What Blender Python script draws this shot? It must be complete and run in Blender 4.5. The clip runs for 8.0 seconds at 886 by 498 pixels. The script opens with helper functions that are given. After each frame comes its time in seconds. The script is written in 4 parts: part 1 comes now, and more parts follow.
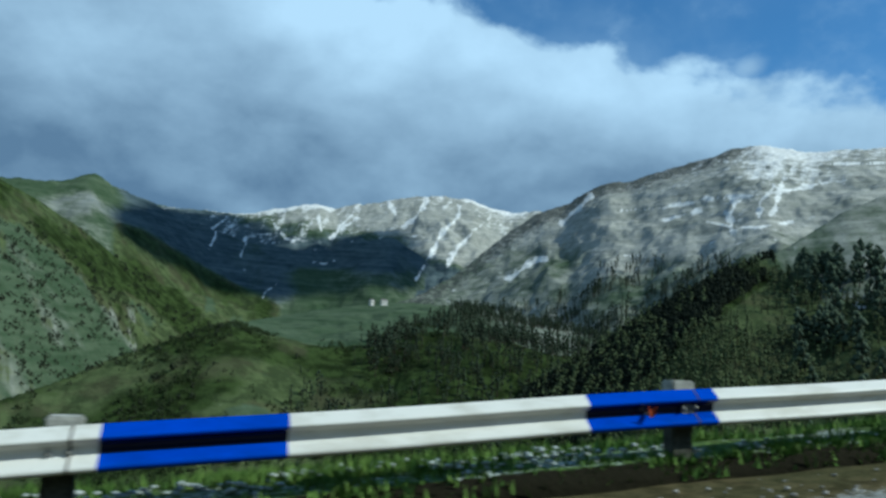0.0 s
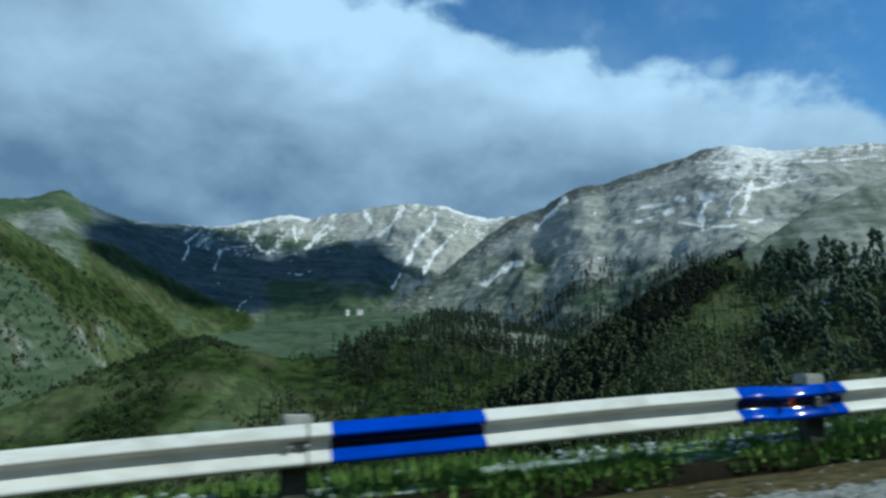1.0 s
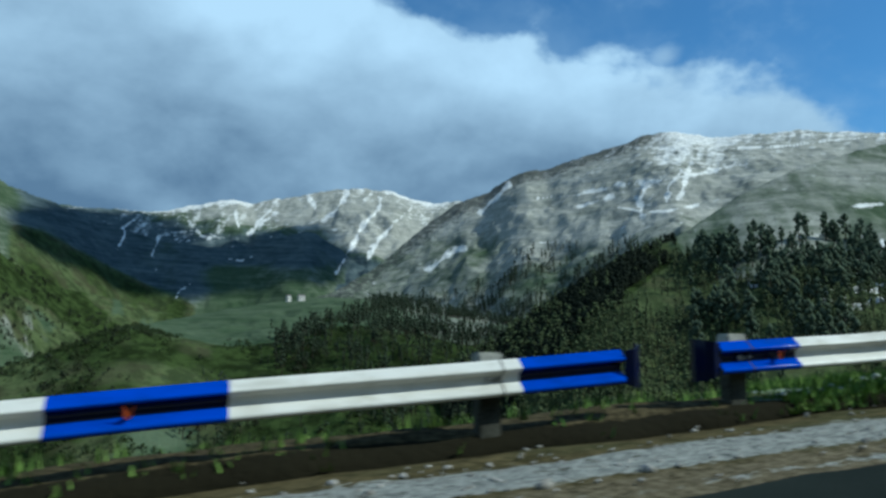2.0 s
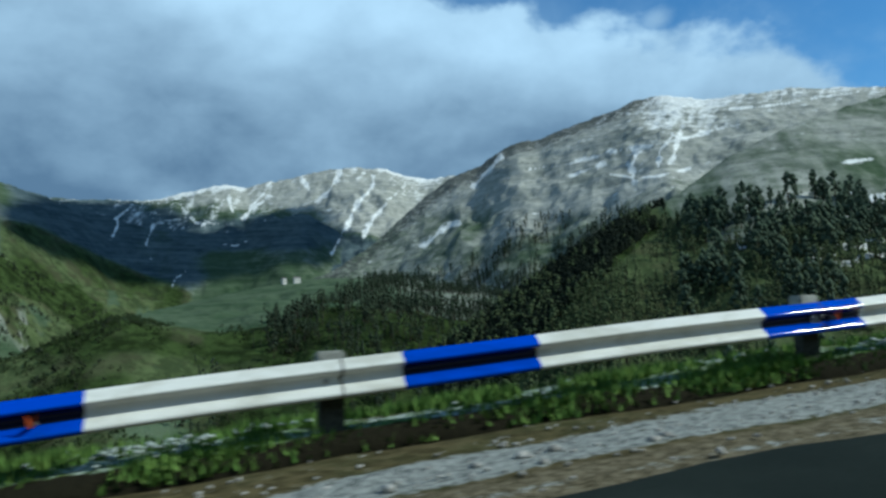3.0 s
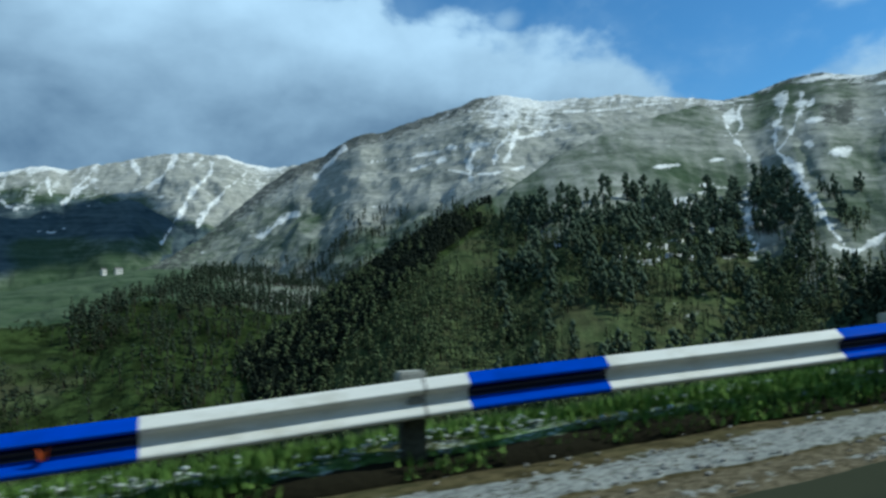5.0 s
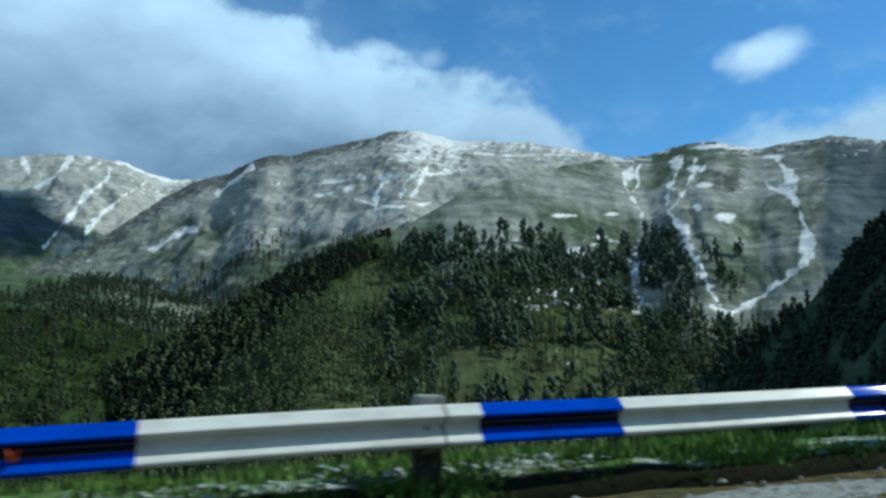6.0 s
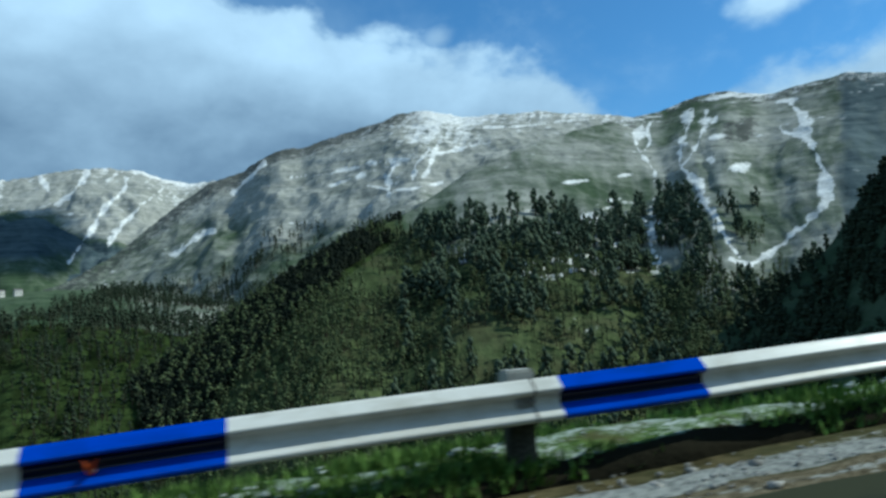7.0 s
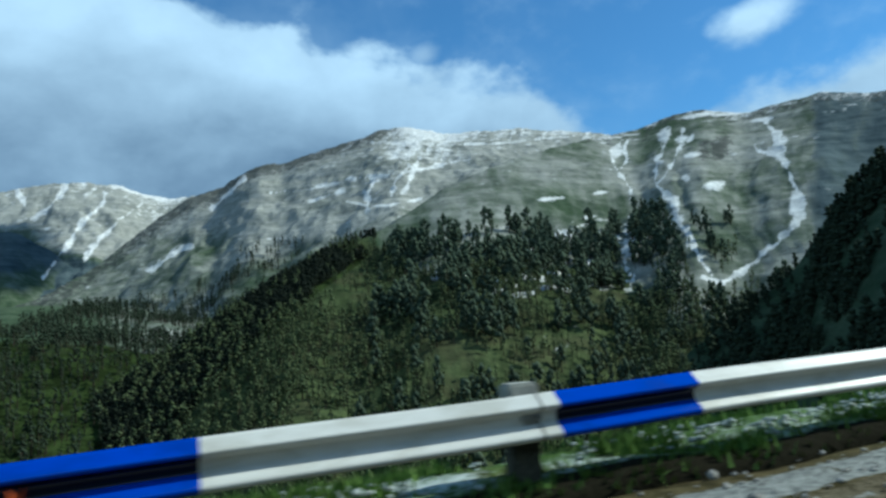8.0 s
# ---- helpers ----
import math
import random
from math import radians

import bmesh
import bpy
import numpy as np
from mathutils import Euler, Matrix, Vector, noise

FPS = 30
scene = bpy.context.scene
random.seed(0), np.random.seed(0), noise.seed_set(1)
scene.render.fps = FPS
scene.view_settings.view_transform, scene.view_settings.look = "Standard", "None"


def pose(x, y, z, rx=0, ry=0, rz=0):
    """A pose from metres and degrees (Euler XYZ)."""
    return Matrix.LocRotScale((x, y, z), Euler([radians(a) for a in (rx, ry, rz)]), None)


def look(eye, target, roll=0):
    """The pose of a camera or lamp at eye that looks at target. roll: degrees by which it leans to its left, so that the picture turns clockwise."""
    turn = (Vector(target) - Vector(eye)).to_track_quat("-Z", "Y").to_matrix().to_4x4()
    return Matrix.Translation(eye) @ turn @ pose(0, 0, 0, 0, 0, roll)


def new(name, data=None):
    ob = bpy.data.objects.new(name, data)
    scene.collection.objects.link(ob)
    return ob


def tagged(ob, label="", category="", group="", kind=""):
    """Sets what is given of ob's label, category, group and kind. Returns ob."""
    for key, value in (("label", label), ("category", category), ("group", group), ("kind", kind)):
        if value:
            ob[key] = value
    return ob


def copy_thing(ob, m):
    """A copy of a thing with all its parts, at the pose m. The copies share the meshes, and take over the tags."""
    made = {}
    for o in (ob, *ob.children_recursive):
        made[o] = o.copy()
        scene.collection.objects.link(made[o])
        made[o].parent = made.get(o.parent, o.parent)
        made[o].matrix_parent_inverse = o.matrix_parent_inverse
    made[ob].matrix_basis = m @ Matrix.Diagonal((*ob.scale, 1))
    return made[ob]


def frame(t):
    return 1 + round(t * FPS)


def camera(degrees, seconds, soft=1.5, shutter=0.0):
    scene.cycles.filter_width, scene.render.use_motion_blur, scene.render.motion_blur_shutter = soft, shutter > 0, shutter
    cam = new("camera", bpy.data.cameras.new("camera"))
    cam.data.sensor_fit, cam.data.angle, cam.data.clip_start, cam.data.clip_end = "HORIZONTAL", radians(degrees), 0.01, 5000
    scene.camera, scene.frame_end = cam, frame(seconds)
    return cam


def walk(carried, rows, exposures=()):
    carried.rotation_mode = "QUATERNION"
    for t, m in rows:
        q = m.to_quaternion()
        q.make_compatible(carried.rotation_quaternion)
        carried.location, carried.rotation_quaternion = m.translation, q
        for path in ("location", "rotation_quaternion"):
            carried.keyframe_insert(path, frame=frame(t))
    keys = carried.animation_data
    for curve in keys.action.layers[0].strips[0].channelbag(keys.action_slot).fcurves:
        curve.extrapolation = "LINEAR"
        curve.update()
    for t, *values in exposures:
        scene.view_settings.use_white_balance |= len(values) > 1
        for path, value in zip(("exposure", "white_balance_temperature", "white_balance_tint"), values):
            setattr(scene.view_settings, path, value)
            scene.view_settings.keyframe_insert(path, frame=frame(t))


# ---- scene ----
cam = camera(61.07, 8.0, soft=2.8, shutter=0.10)

# seconds, place in metres, then turn: yaw to the left from +y, pitch up, lean
PATH = [
    (0.0, -41.82, -5.38, -3.240, -6.70, 8.37, 2.93),
    (0.2, -39.86, -5.03, -3.084, -6.83, 7.53, 2.90),
    (0.4, -37.72, -4.66, -2.916, -6.43, 8.06, 2.91),
    (0.5, -36.61, -4.48, -2.800, -6.78, 8.20, 3.50),
    (0.9, -32.44, -3.80, -2.433, -7.16, 9.04, 1.00),
    (1.0, -31.25, -3.61, -2.303, -8.21, 8.97, 1.11),
    (1.2, -29.32, -3.32, -2.164, -10.57, 8.90, 1.55),
    (2.4, -16.12, -1.67, -1.293, -12.94, 7.59, -0.10),
    (2.5, -14.95, -1.55, -1.187, -13.40, 7.71, -0.05),
    (2.9, -10.71, -1.09, -0.887, -13.09, 6.91, -0.28),
    (3.0, -9.54, -0.96, -0.782, -12.14, 5.98, -2.31),
    (3.2, -7.51, -0.73, -0.610, -18.32, 6.46, 0.06),
    (3.5, -3.85, -0.32, -0.370, -19.15, 10.33, 0.13),
    (4.0, 1.76, 0.10, 0.022, -21.27, 7.62, -1.55),
    (4.1, 3.14, 0.17, 0.156, -18.73, 5.96, -3.75),
    (5.4, 18.49, -0.34, 1.230, -25.28, 4.79, -2.55),
    (5.5, 19.68, -0.48, 1.263, -25.04, 4.87, -3.09),
    (5.7, 22.09, -0.80, 1.338, -24.66, 5.13, -3.52),
    (5.9, 24.51, -1.16, 1.577, -27.25, 5.38, -3.89),
    (6.0, 25.68, -1.35, 1.627, -30.57, 7.38, 1.73),
    (6.1, 26.87, -1.56, 1.661, -26.77, 6.34, -2.42),
    (6.2, 28.07, -1.78, 1.695, -28.02, 7.16, -2.48),
    (6.3, 29.26, -1.99, 1.790, -26.35, 6.95, -0.90),
    (6.5, 31.62, -2.45, 1.965, -28.27, 6.40, -3.30),
    (6.7, 33.94, -2.94, 1.985, -28.90, 6.65, -1.92),
    (7.0, 37.37, -3.63, 2.190, -28.65, 5.76, -3.50),
    (7.4, 41.95, -4.45, 2.411, -29.72, 8.39, -1.89),
    (7.5, 43.18, -4.65, 2.426, -28.84, 7.92, -1.31),
    (7.9, 47.80, -5.32, 2.629, -29.26, 6.96, -2.03),
    (8.0, 48.99, -5.46, 2.663, -29.85, 6.92, -3.42),
]


def aimed(x, y, z, yaw, pitch, lean):
    a, b = radians(yaw), radians(pitch)
    way = Vector((-math.sin(a) * math.cos(b), math.cos(a) * math.cos(b), math.sin(b)))
    eye = Vector((x, y, z))
    return look(eye, eye + way, lean)


walk(cam, [(t, aimed(*r)) for t, *r in PATH], [(0.0, 0.05, 5850, -6.0), (5.5, 0.05, 5850, -6.0), (6.1, 0.15, 5850, -6.0), (8.0, 0.15, 5850, -6.0)])

# ---- sky and sun ----
SUN_AZ, SUN_EL = 110.0, 41.0      # degrees, azimuth clockwise from +y
world = bpy.data.worlds.new("sky")
scene.world = world
world.use_nodes = True


class Nodes:
    """Short-hand for a node tree."""

    def __init__(self, tree):
        self.tree = tree

    def add(self, kind):
        return self.tree.nodes.new(kind)

    def link(self, a, b):
        self.tree.links.new(a, b)

    def put(self, socket, value):
        if isinstance(value, bpy.types.NodeSocket):
            self.link(value, socket)
        else:
            socket.default_value = value

    def math(self, op, a, b=0.0, c=0.0, clamp=False):
        n = self.add("ShaderNodeMath")
        n.operation, n.use_clamp = op, clamp
        for k, v in enumerate((a, b, c)):
            self.put(n.inputs[k], v)
        return n.outputs[0]

    def mix(self, f, a, b, blend="MIX"):
        n = self.add("ShaderNodeMix")
        n.data_type, n.blend_type = "RGBA", blend
        self.put(n.inputs[0], f)
        for k, v in ((6, a), (7, b)):
            self.put(n.inputs[k], (*v, 1.0) if isinstance(v, tuple) and len(v) == 3 else v)
        return n.outputs[2]

    def noise(self, vector, scale, detail=4.0, rough=0.55, warp=0.0):
        n = self.add("ShaderNodeTexNoise")
        self.link(vector, n.inputs["Vector"])
        n.inputs["Scale"].default_value = scale
        n.inputs["Detail"].default_value = detail
        n.inputs["Roughness"].default_value = rough
        n.inputs["Distortion"].default_value = warp
        return n.outputs["Fac"]

    def ramp(self, x, lo, hi):
        n = self.add("ShaderNodeMapRange")
        n.interpolation_type = "SMOOTHSTEP"
        self.put(n.inputs["Value"], x)
        n.inputs["From Min"].default_value = lo
        n.inputs["From Max"].default_value = hi
        return n.outputs[0]


def build_sky():
    nt = Nodes(world.node_tree)
    world.node_tree.nodes.clear()
    out = nt.add("ShaderNodeOutputWorld")
    sky = nt.add("ShaderNodeTexSky")
    sky.sky_type, sky.sun_disc = "NISHITA", False
    sky.sun_elevation, sky.sun_rotation = radians(SUN_EL), radians(SUN_AZ)
    sky.altitude, sky.dust_density, sky.ozone_density = 300.0, 0.25, 3.0
    way = nt.add("ShaderNodeTexCoord").outputs["Generated"]
    xyz = nt.add("ShaderNodeSeparateXYZ")
    nt.link(way, xyz.inputs[0])
    x, y, z = xyz.outputs
    az = nt.math("MULTIPLY", nt.math("ARCTAN2", x, y), 57.2958)
    el = nt.math("MULTIPLY", nt.math("ARCSINE", z), 57.2958)
    # cloud noise, stretched sideways
    m = nt.add("ShaderNodeMapping")
    nt.link(way, m.inputs[0])
    m.inputs["Scale"].default_value = (1.0, 1.0, 1.5)
    big = nt.noise(m.outputs[0], 4.2, 5, 0.5, 0.2)
    fine = nt.noise(m.outputs[0], 15.0, 5, 0.58, 0.1)
    # the bank lies under a line that falls towards +x
    edge = nt.math("MULTIPLY_ADD", az, -0.26, 29.3)
    edge = nt.math("SUBTRACT", edge, nt.math("MULTIPLY", nt.math("MAXIMUM", nt.math("SUBTRACT", az, 37.0), 0.0), 0.55))
    lift = nt.math("MULTIPLY", nt.math("SUBTRACT", edge, el), 0.25)
    rag = nt.math("ADD", nt.math("MULTIPLY_ADD", big, 2.4, -1.2), nt.math("MULTIPLY_ADD", fine, 1.5, -0.75))
    puffy = nt.math("MULTIPLY_ADD", nt.noise(m.outputs[0], 9.0, 3, 0.5, 0.6), 1.6, -0.8)
    bank = nt.ramp(nt.math("ADD", nt.math("ADD", lift, rag), puffy), -0.30, 0.55)
    # low cumulus far to the right and one loose puff
    low = nt.math("MULTIPLY", nt.math("SUBTRACT", nt.math("MULTIPLY_ADD", az, 0.17, 7.3), el), 0.45)
    side = nt.math("MULTIPLY", nt.math("SUBTRACT", az, 47.0), 0.16, 0.0)
    low = nt.ramp(nt.math("ADD", nt.math("MINIMUM", low, side), nt.math("MULTIPLY", nt.math("ADD", rag, puffy), 0.9)), -0.1, 0.8)

    def loose(at, high, wide, tall):
        px = nt.math("MULTIPLY", nt.math("SUBTRACT", az, at), 1.0 / wide)
        py = nt.math("MULTIPLY", nt.math("SUBTRACT", el, nt.math("MULTIPLY_ADD", az, 0.2, high - 0.2 * at)), 1.0 / tall)
        rr = nt.math("SQRT", nt.math("ADD", nt.math("MULTIPLY", px, px), nt.math("MULTIPLY", py, py)))
        return nt.ramp(nt.math("ADD", nt.math("SUBTRACT", 1.0, rr), nt.math("MULTIPLY", nt.math("ADD", rag, puffy), 0.6)), 0.0, 0.85)

    puff = nt.math("MAXIMUM", loose(54.0, 20.8, 3.8, 1.8), nt.math("MULTIPLY", loose(29.2, 21.4, 2.4, 1.5), 0.6))
    haze = nt.ramp(nt.math("SUBTRACT", el, edge), 9.0, 0.0)
    veil = nt.math("ADD", nt.math("MULTIPLY", nt.ramp(fine, 0.45, 0.85), 0.18), nt.math("MULTIPLY", haze, nt.math("MULTIPLY", nt.ramp(big, 0.3, 0.7), 0.30)))
    cover = nt.math("MAXIMUM", nt.math("MAXIMUM", bank, low), nt.math("MAXIMUM", puff, veil), clamp=True)
    # brighter towards the upper edge, grey-blue towards the base
    high = nt.math("MULTIPLY", nt.ramp(el, 9.0, 24.0), 0.40)
    rim = nt.math("MULTIPLY", nt.ramp(nt.math("SUBTRACT", edge, el), 11.0, 1.5), 0.38)
    bright = nt.math("ADD", nt.math("ADD", high, rim), nt.math("MULTIPLY_ADD", big, 1.1, -0.42))
    bright = nt.math("ADD", bright, nt.math("MULTIPLY_ADD", fine, 0.26, -0.13), clamp=True)
    mid = nt.noise(m.outputs[0], 8.5, 5, 0.55, 0.2)
    bright = nt.math("ADD", bright, nt.math("MULTIPLY_ADD", mid, 0.52, -0.26), clamp=True)
    glow = nt.math("MULTIPLY", nt.ramp(nt.math("ABSOLUTE", nt.math("ADD", az, 1.0)), 11.0, 2.0), nt.ramp(el, 15.0, 25.0))
    dull = nt.math("MULTIPLY", nt.ramp(az, -9.0, -26.0), 0.05)
    bright = nt.math("ADD", bright, nt.math("SUBTRACT", nt.math("MULTIPLY", glow, 0.21), dull), clamp=True)
    col = nt.mix(bright, (0.125, 0.200, 0.322), (0.53, 0.70, 0.915))
    b1, b2 = nt.add("ShaderNodeBackground"), nt.add("ShaderNodeBackground")
    nt.link(nt.mix(1.0, sky.outputs[0], (0.63, 1.0, 1.26), "MULTIPLY"), b1.inputs[0])
    b1.inputs[1].default_value = 0.092
    nt.link(col, b2.inputs[0])
    b2.inputs[1].default_value = 1.0
    mx = nt.add("ShaderNodeMixShader")
    nt.link(cover, mx.inputs[0])
    nt.link(b1.outputs[0], mx.inputs[1])
    nt.link(b2.outputs[0], mx.inputs[2])
    nt.link(mx.outputs[0], out.inputs[0])


build_sky()
sun = new("sun", bpy.data.lights.new("sun", "SUN"))
sun.data.energy, sun.data.angle, sun.data.color = 4.2, radians(0.6), (1.0, 0.95, 0.87)
_a, _e = radians(SUN_AZ), radians(SUN_EL)
SUN_WAY = Vector((math.sin(_a) * math.cos(_e), math.cos(_a) * math.cos(_e), math.sin(_e)))
sun.matrix_world = look(SUN_WAY * 50, (0, 0, 0))

# ---- materials ----


def material(name, rough=0.8, metal=0.0, gloss=0.12):
    mat = bpy.data.materials.new(name)
    mat.use_nodes = True
    nt = Nodes(mat.node_tree)
    bsdf = mat.node_tree.nodes["Principled BSDF"]
    bsdf.inputs["Roughness"].default_value = rough
    bsdf.inputs["Metallic"].default_value = metal
    bsdf.inputs["Specular IOR Level"].default_value = gloss
    co = nt.add("ShaderNodeTexCoord").outputs["Object"]
    return mat, nt, bsdf, co


def bump(nt, bsdf, height, strength, distance):
    b = nt.add("ShaderNodeBump")
    b.inputs["Strength"].default_value = strength
    b.inputs["Distance"].default_value = distance
    nt.link(height, b.inputs["Height"])
    nt.link(b.outputs[0], bsdf.inputs["Normal"])


def two_scale(name, dark, light, coarse, fine, rough=0.85, rise=0.3, depth=0.01, metal=0.0):
    """A plain surface that varies at two scales."""
    mat, nt, bsdf, co = material(name, rough, metal)
    a, b = nt.noise(co, coarse, 4), nt.noise(co, fine, 3, 0.65)
    f = nt.ramp(nt.math("ADD", nt.math("MULTIPLY", a, 0.6), nt.math("MULTIPLY", b, 0.5)), 0.35, 0.75)
    nt.link(nt.mix(f, dark, light), bsdf.inputs["Base Color"])
    bump(nt, bsdf, b, rise, depth)
    return mat


def attribute(nt, name):
    n = nt.add("ShaderNodeAttribute")
    n.attribute_name = name
    return n.outputs["Fac"]


def terrain_material():
    mat, nt, bsdf, co = material("mountain_ground", 1.0, 0.0, 0.03)

    def stretched(sx, sy, sz):
        m = nt.add("ShaderNodeMapping")
        nt.link(co, m.inputs[0])
        m.inputs["Scale"].default_value = (sx, sy, sz)
        return m.outputs[0]

    n1, n2, n3 = nt.noise(co, 0.012, 5, 0.6), nt.noise(co, 0.06, 5, 0.65), nt.noise(co, 0.35, 3, 0.6)
    # level terraces trodden across the slopes
    tread = nt.noise(stretched(0.010, 0.010, 0.13), 1.0, 4, 0.62, 0.5)
    both = nt.math("ADD", nt.math("MULTIPLY", n1, 0.5), nt.math("MULTIPLY", n2, 0.5))
    tone = nt.math("ADD", nt.math("MULTIPLY", both, 0.55), nt.math("MULTIPLY", tread, 0.45))
    grass = nt.mix(nt.ramp(tone, 0.38, 0.62), (0.032, 0.057, 0.029), (0.078, 0.108, 0.066))
    grass = nt.mix(nt.math("MULTIPLY", nt.ramp(n3, 0.45, 0.7), 0.35), grass, (0.060, 0.068, 0.038))
    rock = nt.mix(nt.ramp(tone, 0.37, 0.63), (0.200, 0.208, 0.185), (0.370, 0.372, 0.335))
    n4 = nt.noise(co, 0.085, 6, 0.72, 0.4)
    rock = nt.mix(nt.math("MULTIPLY", nt.ramp(n4, 0.57, 0.66), 0.70), rock, (0.070, 0.076, 0.066))
    rock = nt.mix(nt.math("MULTIPLY", nt.ramp(n4, 0.42, 0.34), 0.35), rock, (0.36, 0.36, 0.32))
    brown = nt.mix(nt.ramp(n2, 0.4, 0.62), (0.034, 0.048, 0.020), (0.076, 0.100, 0.042))
    brown = nt.mix(nt.math("MULTIPLY", nt.ramp(nt.noise(co, 0.022, 4, 0.6, 0.3), 0.46, 0.62), 0.45), brown, (0.056, 0.050, 0.030))
    jit = nt.math("MULTIPLY_ADD", both, 1.1, -0.55)

    def mask(name, lo, hi, k=1.0):
        return nt.ramp(nt.math("ADD", attribute(nt, name), nt.math("MULTIPLY", jit, k)), lo, hi)

    c = nt.mix(mask("rock", 0.12, 0.95), grass, rock)
    c = nt.mix(mask("brown", 0.36, 0.64), c, brown)
    # blue-dark rock; in the basin it carries the shade's tint as colour
    shaded_rock = nt.mix(nt.ramp(tone, 0.38, 0.62), (0.034, 0.054, 0.062), (0.094, 0.122, 0.128))
    c = nt.mix(mask("shaded_rock", 0.25, 0.75, 0.6), c, shaded_rock)
    # darkest ground: thicket on the hills, painted shade along the spur's edge
    thicket_shade = nt.mix(nt.ramp(n2, 0.4, 0.62), (0.013, 0.021, 0.006), (0.036, 0.056, 0.017))
    c = nt.mix(mask("brown", 0.85, 1.15), c, thicket_shade)
    # broken outcrops
    crag = nt.ramp(nt.math("ADD", attribute(nt, "crag"), nt.math("MULTIPLY_ADD", n4, 3.0, -1.5)), 0.55, 0.85)
    c = nt.mix(nt.math("MULTIPLY", crag, 0.8), c, (0.055, 0.060, 0.055))
    sn = nt.math("MULTIPLY_ADD", nt.math("ADD", n2, n3), 0.9, -0.9)
    sn = nt.math("ADD", sn, nt.math("MULTIPLY_ADD", n4, 0.9, -0.45))
    sn = nt.math("ADD", sn, nt.math("MULTIPLY_ADD", tread, 0.7, -0.35))
    snow = nt.ramp(nt.math("ADD", attribute(nt, "snow"), sn), 0.40, 0.86)
    fleck = nt.ramp(nt.noise(stretched(0.032, 0.032, 0.075), 1.0, 4, 0.6, 0.4), 0.60, 0.67)
    fleck = nt.math("MULTIPLY", fleck, nt.ramp(attribute(nt, "snow"), 0.02, 0.30))
    snow = nt.math("MAXIMUM", snow, nt.math("MULTIPLY", fleck, 0.85))
    c = nt.mix(nt.math("MULTIPLY", snow, 0.86), c, nt.mix(nt.ramp(n4, 0.35, 0.65), (0.50, 0.51, 0.50), (0.84, 0.84, 0.82)))
    nt.link(c, bsdf.inputs["Base Color"])
    bump(nt, bsdf, nt.math("ADD", nt.math("MULTIPLY", nt.math("ADD", n2, n3), 0.6), tread), 0.5, 3.0)
    return mat


def paint(name, base, worn, rough, gloss=0.10):
    """Enamel on steel, with grime and chips."""
    mat, nt, bsdf, co = material(name, rough, 0.0, gloss)
    m = nt.add("ShaderNodeMapping")
    nt.link(co, m.inputs[0])
    m.inputs["Scale"].default_value = (1.0, 1.0, 3.0)
    a, b = nt.noise(m.outputs[0], 2.2, 5, 0.65, 0.4), nt.noise(co, 38.0, 4, 0.7)
    c = nt.mix(nt.math("MULTIPLY", nt.ramp(a, 0.40, 0.72), 0.8), base, worn)
    c = nt.mix(nt.ramp(b, 0.70, 0.76), c, (0.10, 0.075, 0.05))
    nt.link(c, bsdf.inputs["Base Color"])
    nt.link(nt.math("MULTIPLY_ADD", a, 0.25, rough - 0.1), bsdf.inputs["Roughness"])
    bump(nt, bsdf, b, 0.12, 0.002)
    return mat


M_LAND = terrain_material()
M_WHITE = paint("white_paint", (0.65, 0.65, 0.615), (0.45, 0.44, 0.385), 0.34, 0.10)
M_BLUE = paint("blue_paint", (0.0005, 0.050, 0.47), (0.001, 0.034, 0.29), 0.06, 0.30)
# navy of the end shoes; on blue beams it also paints the recess's shade
M_NAVY = paint("navy_paint_and_shade", (0.003, 0.006, 0.03), (0.006, 0.008, 0.02), 0.14, 0.3)
M_ORANGE = two_scale("orange_reflector", (0.30, 0.05, 0.018), (0.58, 0.12, 0.035), 30, 90, 0.3)
M_STEEL = two_scale("grey_steel", (0.16, 0.16, 0.15), (0.33, 0.33, 0.31), 3, 40, 0.55, 0.2, 0.002, 0.5)
# the shade below the beam is put into the shaft's darker colour
M_POST = two_scale("post_shaft", (0.022, 0.024, 0.019), (0.095, 0.096, 0.080), 4, 45, 0.9, 0.4, 0.004)
M_CAP = two_scale("post_cap", (0.20, 0.205, 0.185), (0.46, 0.46, 0.42), 6, 45, 0.9, 0.4, 0.004)
M_ASPHALT = two_scale("asphalt", (0.009, 0.013, 0.011), (0.020, 0.026, 0.022), 0.8, 60, 0.85, 0.5, 0.006)
_nt = Nodes(M_ASPHALT.node_tree)
_base = M_ASPHALT.node_tree.nodes["Principled BSDF"].inputs["Base Color"]
_co = _nt.add("ShaderNodeTexCoord").outputs["Object"]
_dust = _nt.ramp(_nt.math("ADD", attribute(_nt, "dust"), _nt.math("MULTIPLY_ADD", _nt.noise(_co, 1.6, 5, 0.65), 1.4, -0.7)), 0.35, 0.8)
_nt.link(_nt.mix(_dust, _base.links[0].from_socket, (0.034, 0.038, 0.022)), _base)
M_ASPHALT.node_tree.nodes["Principled BSDF"].inputs["Specular IOR Level"].default_value = 0.03
M_RUST = two_scale("dark_rust", (0.03, 0.024, 0.02), (0.09, 0.07, 0.055), 6, 50, 0.9)
M_TRUNK = two_scale("bark", (0.022, 0.018, 0.013), (0.055, 0.045, 0.034), 0.5, 4, 0.95)
M_WALL = two_scale("house_plaster", (0.46, 0.45, 0.42), (0.62, 0.61, 0.57), 0.4, 4, 0.85)
M_ROOF = two_scale("house_roof", (0.13, 0.12, 0.12), (0.24, 0.22, 0.21), 0.4, 4, 0.8)
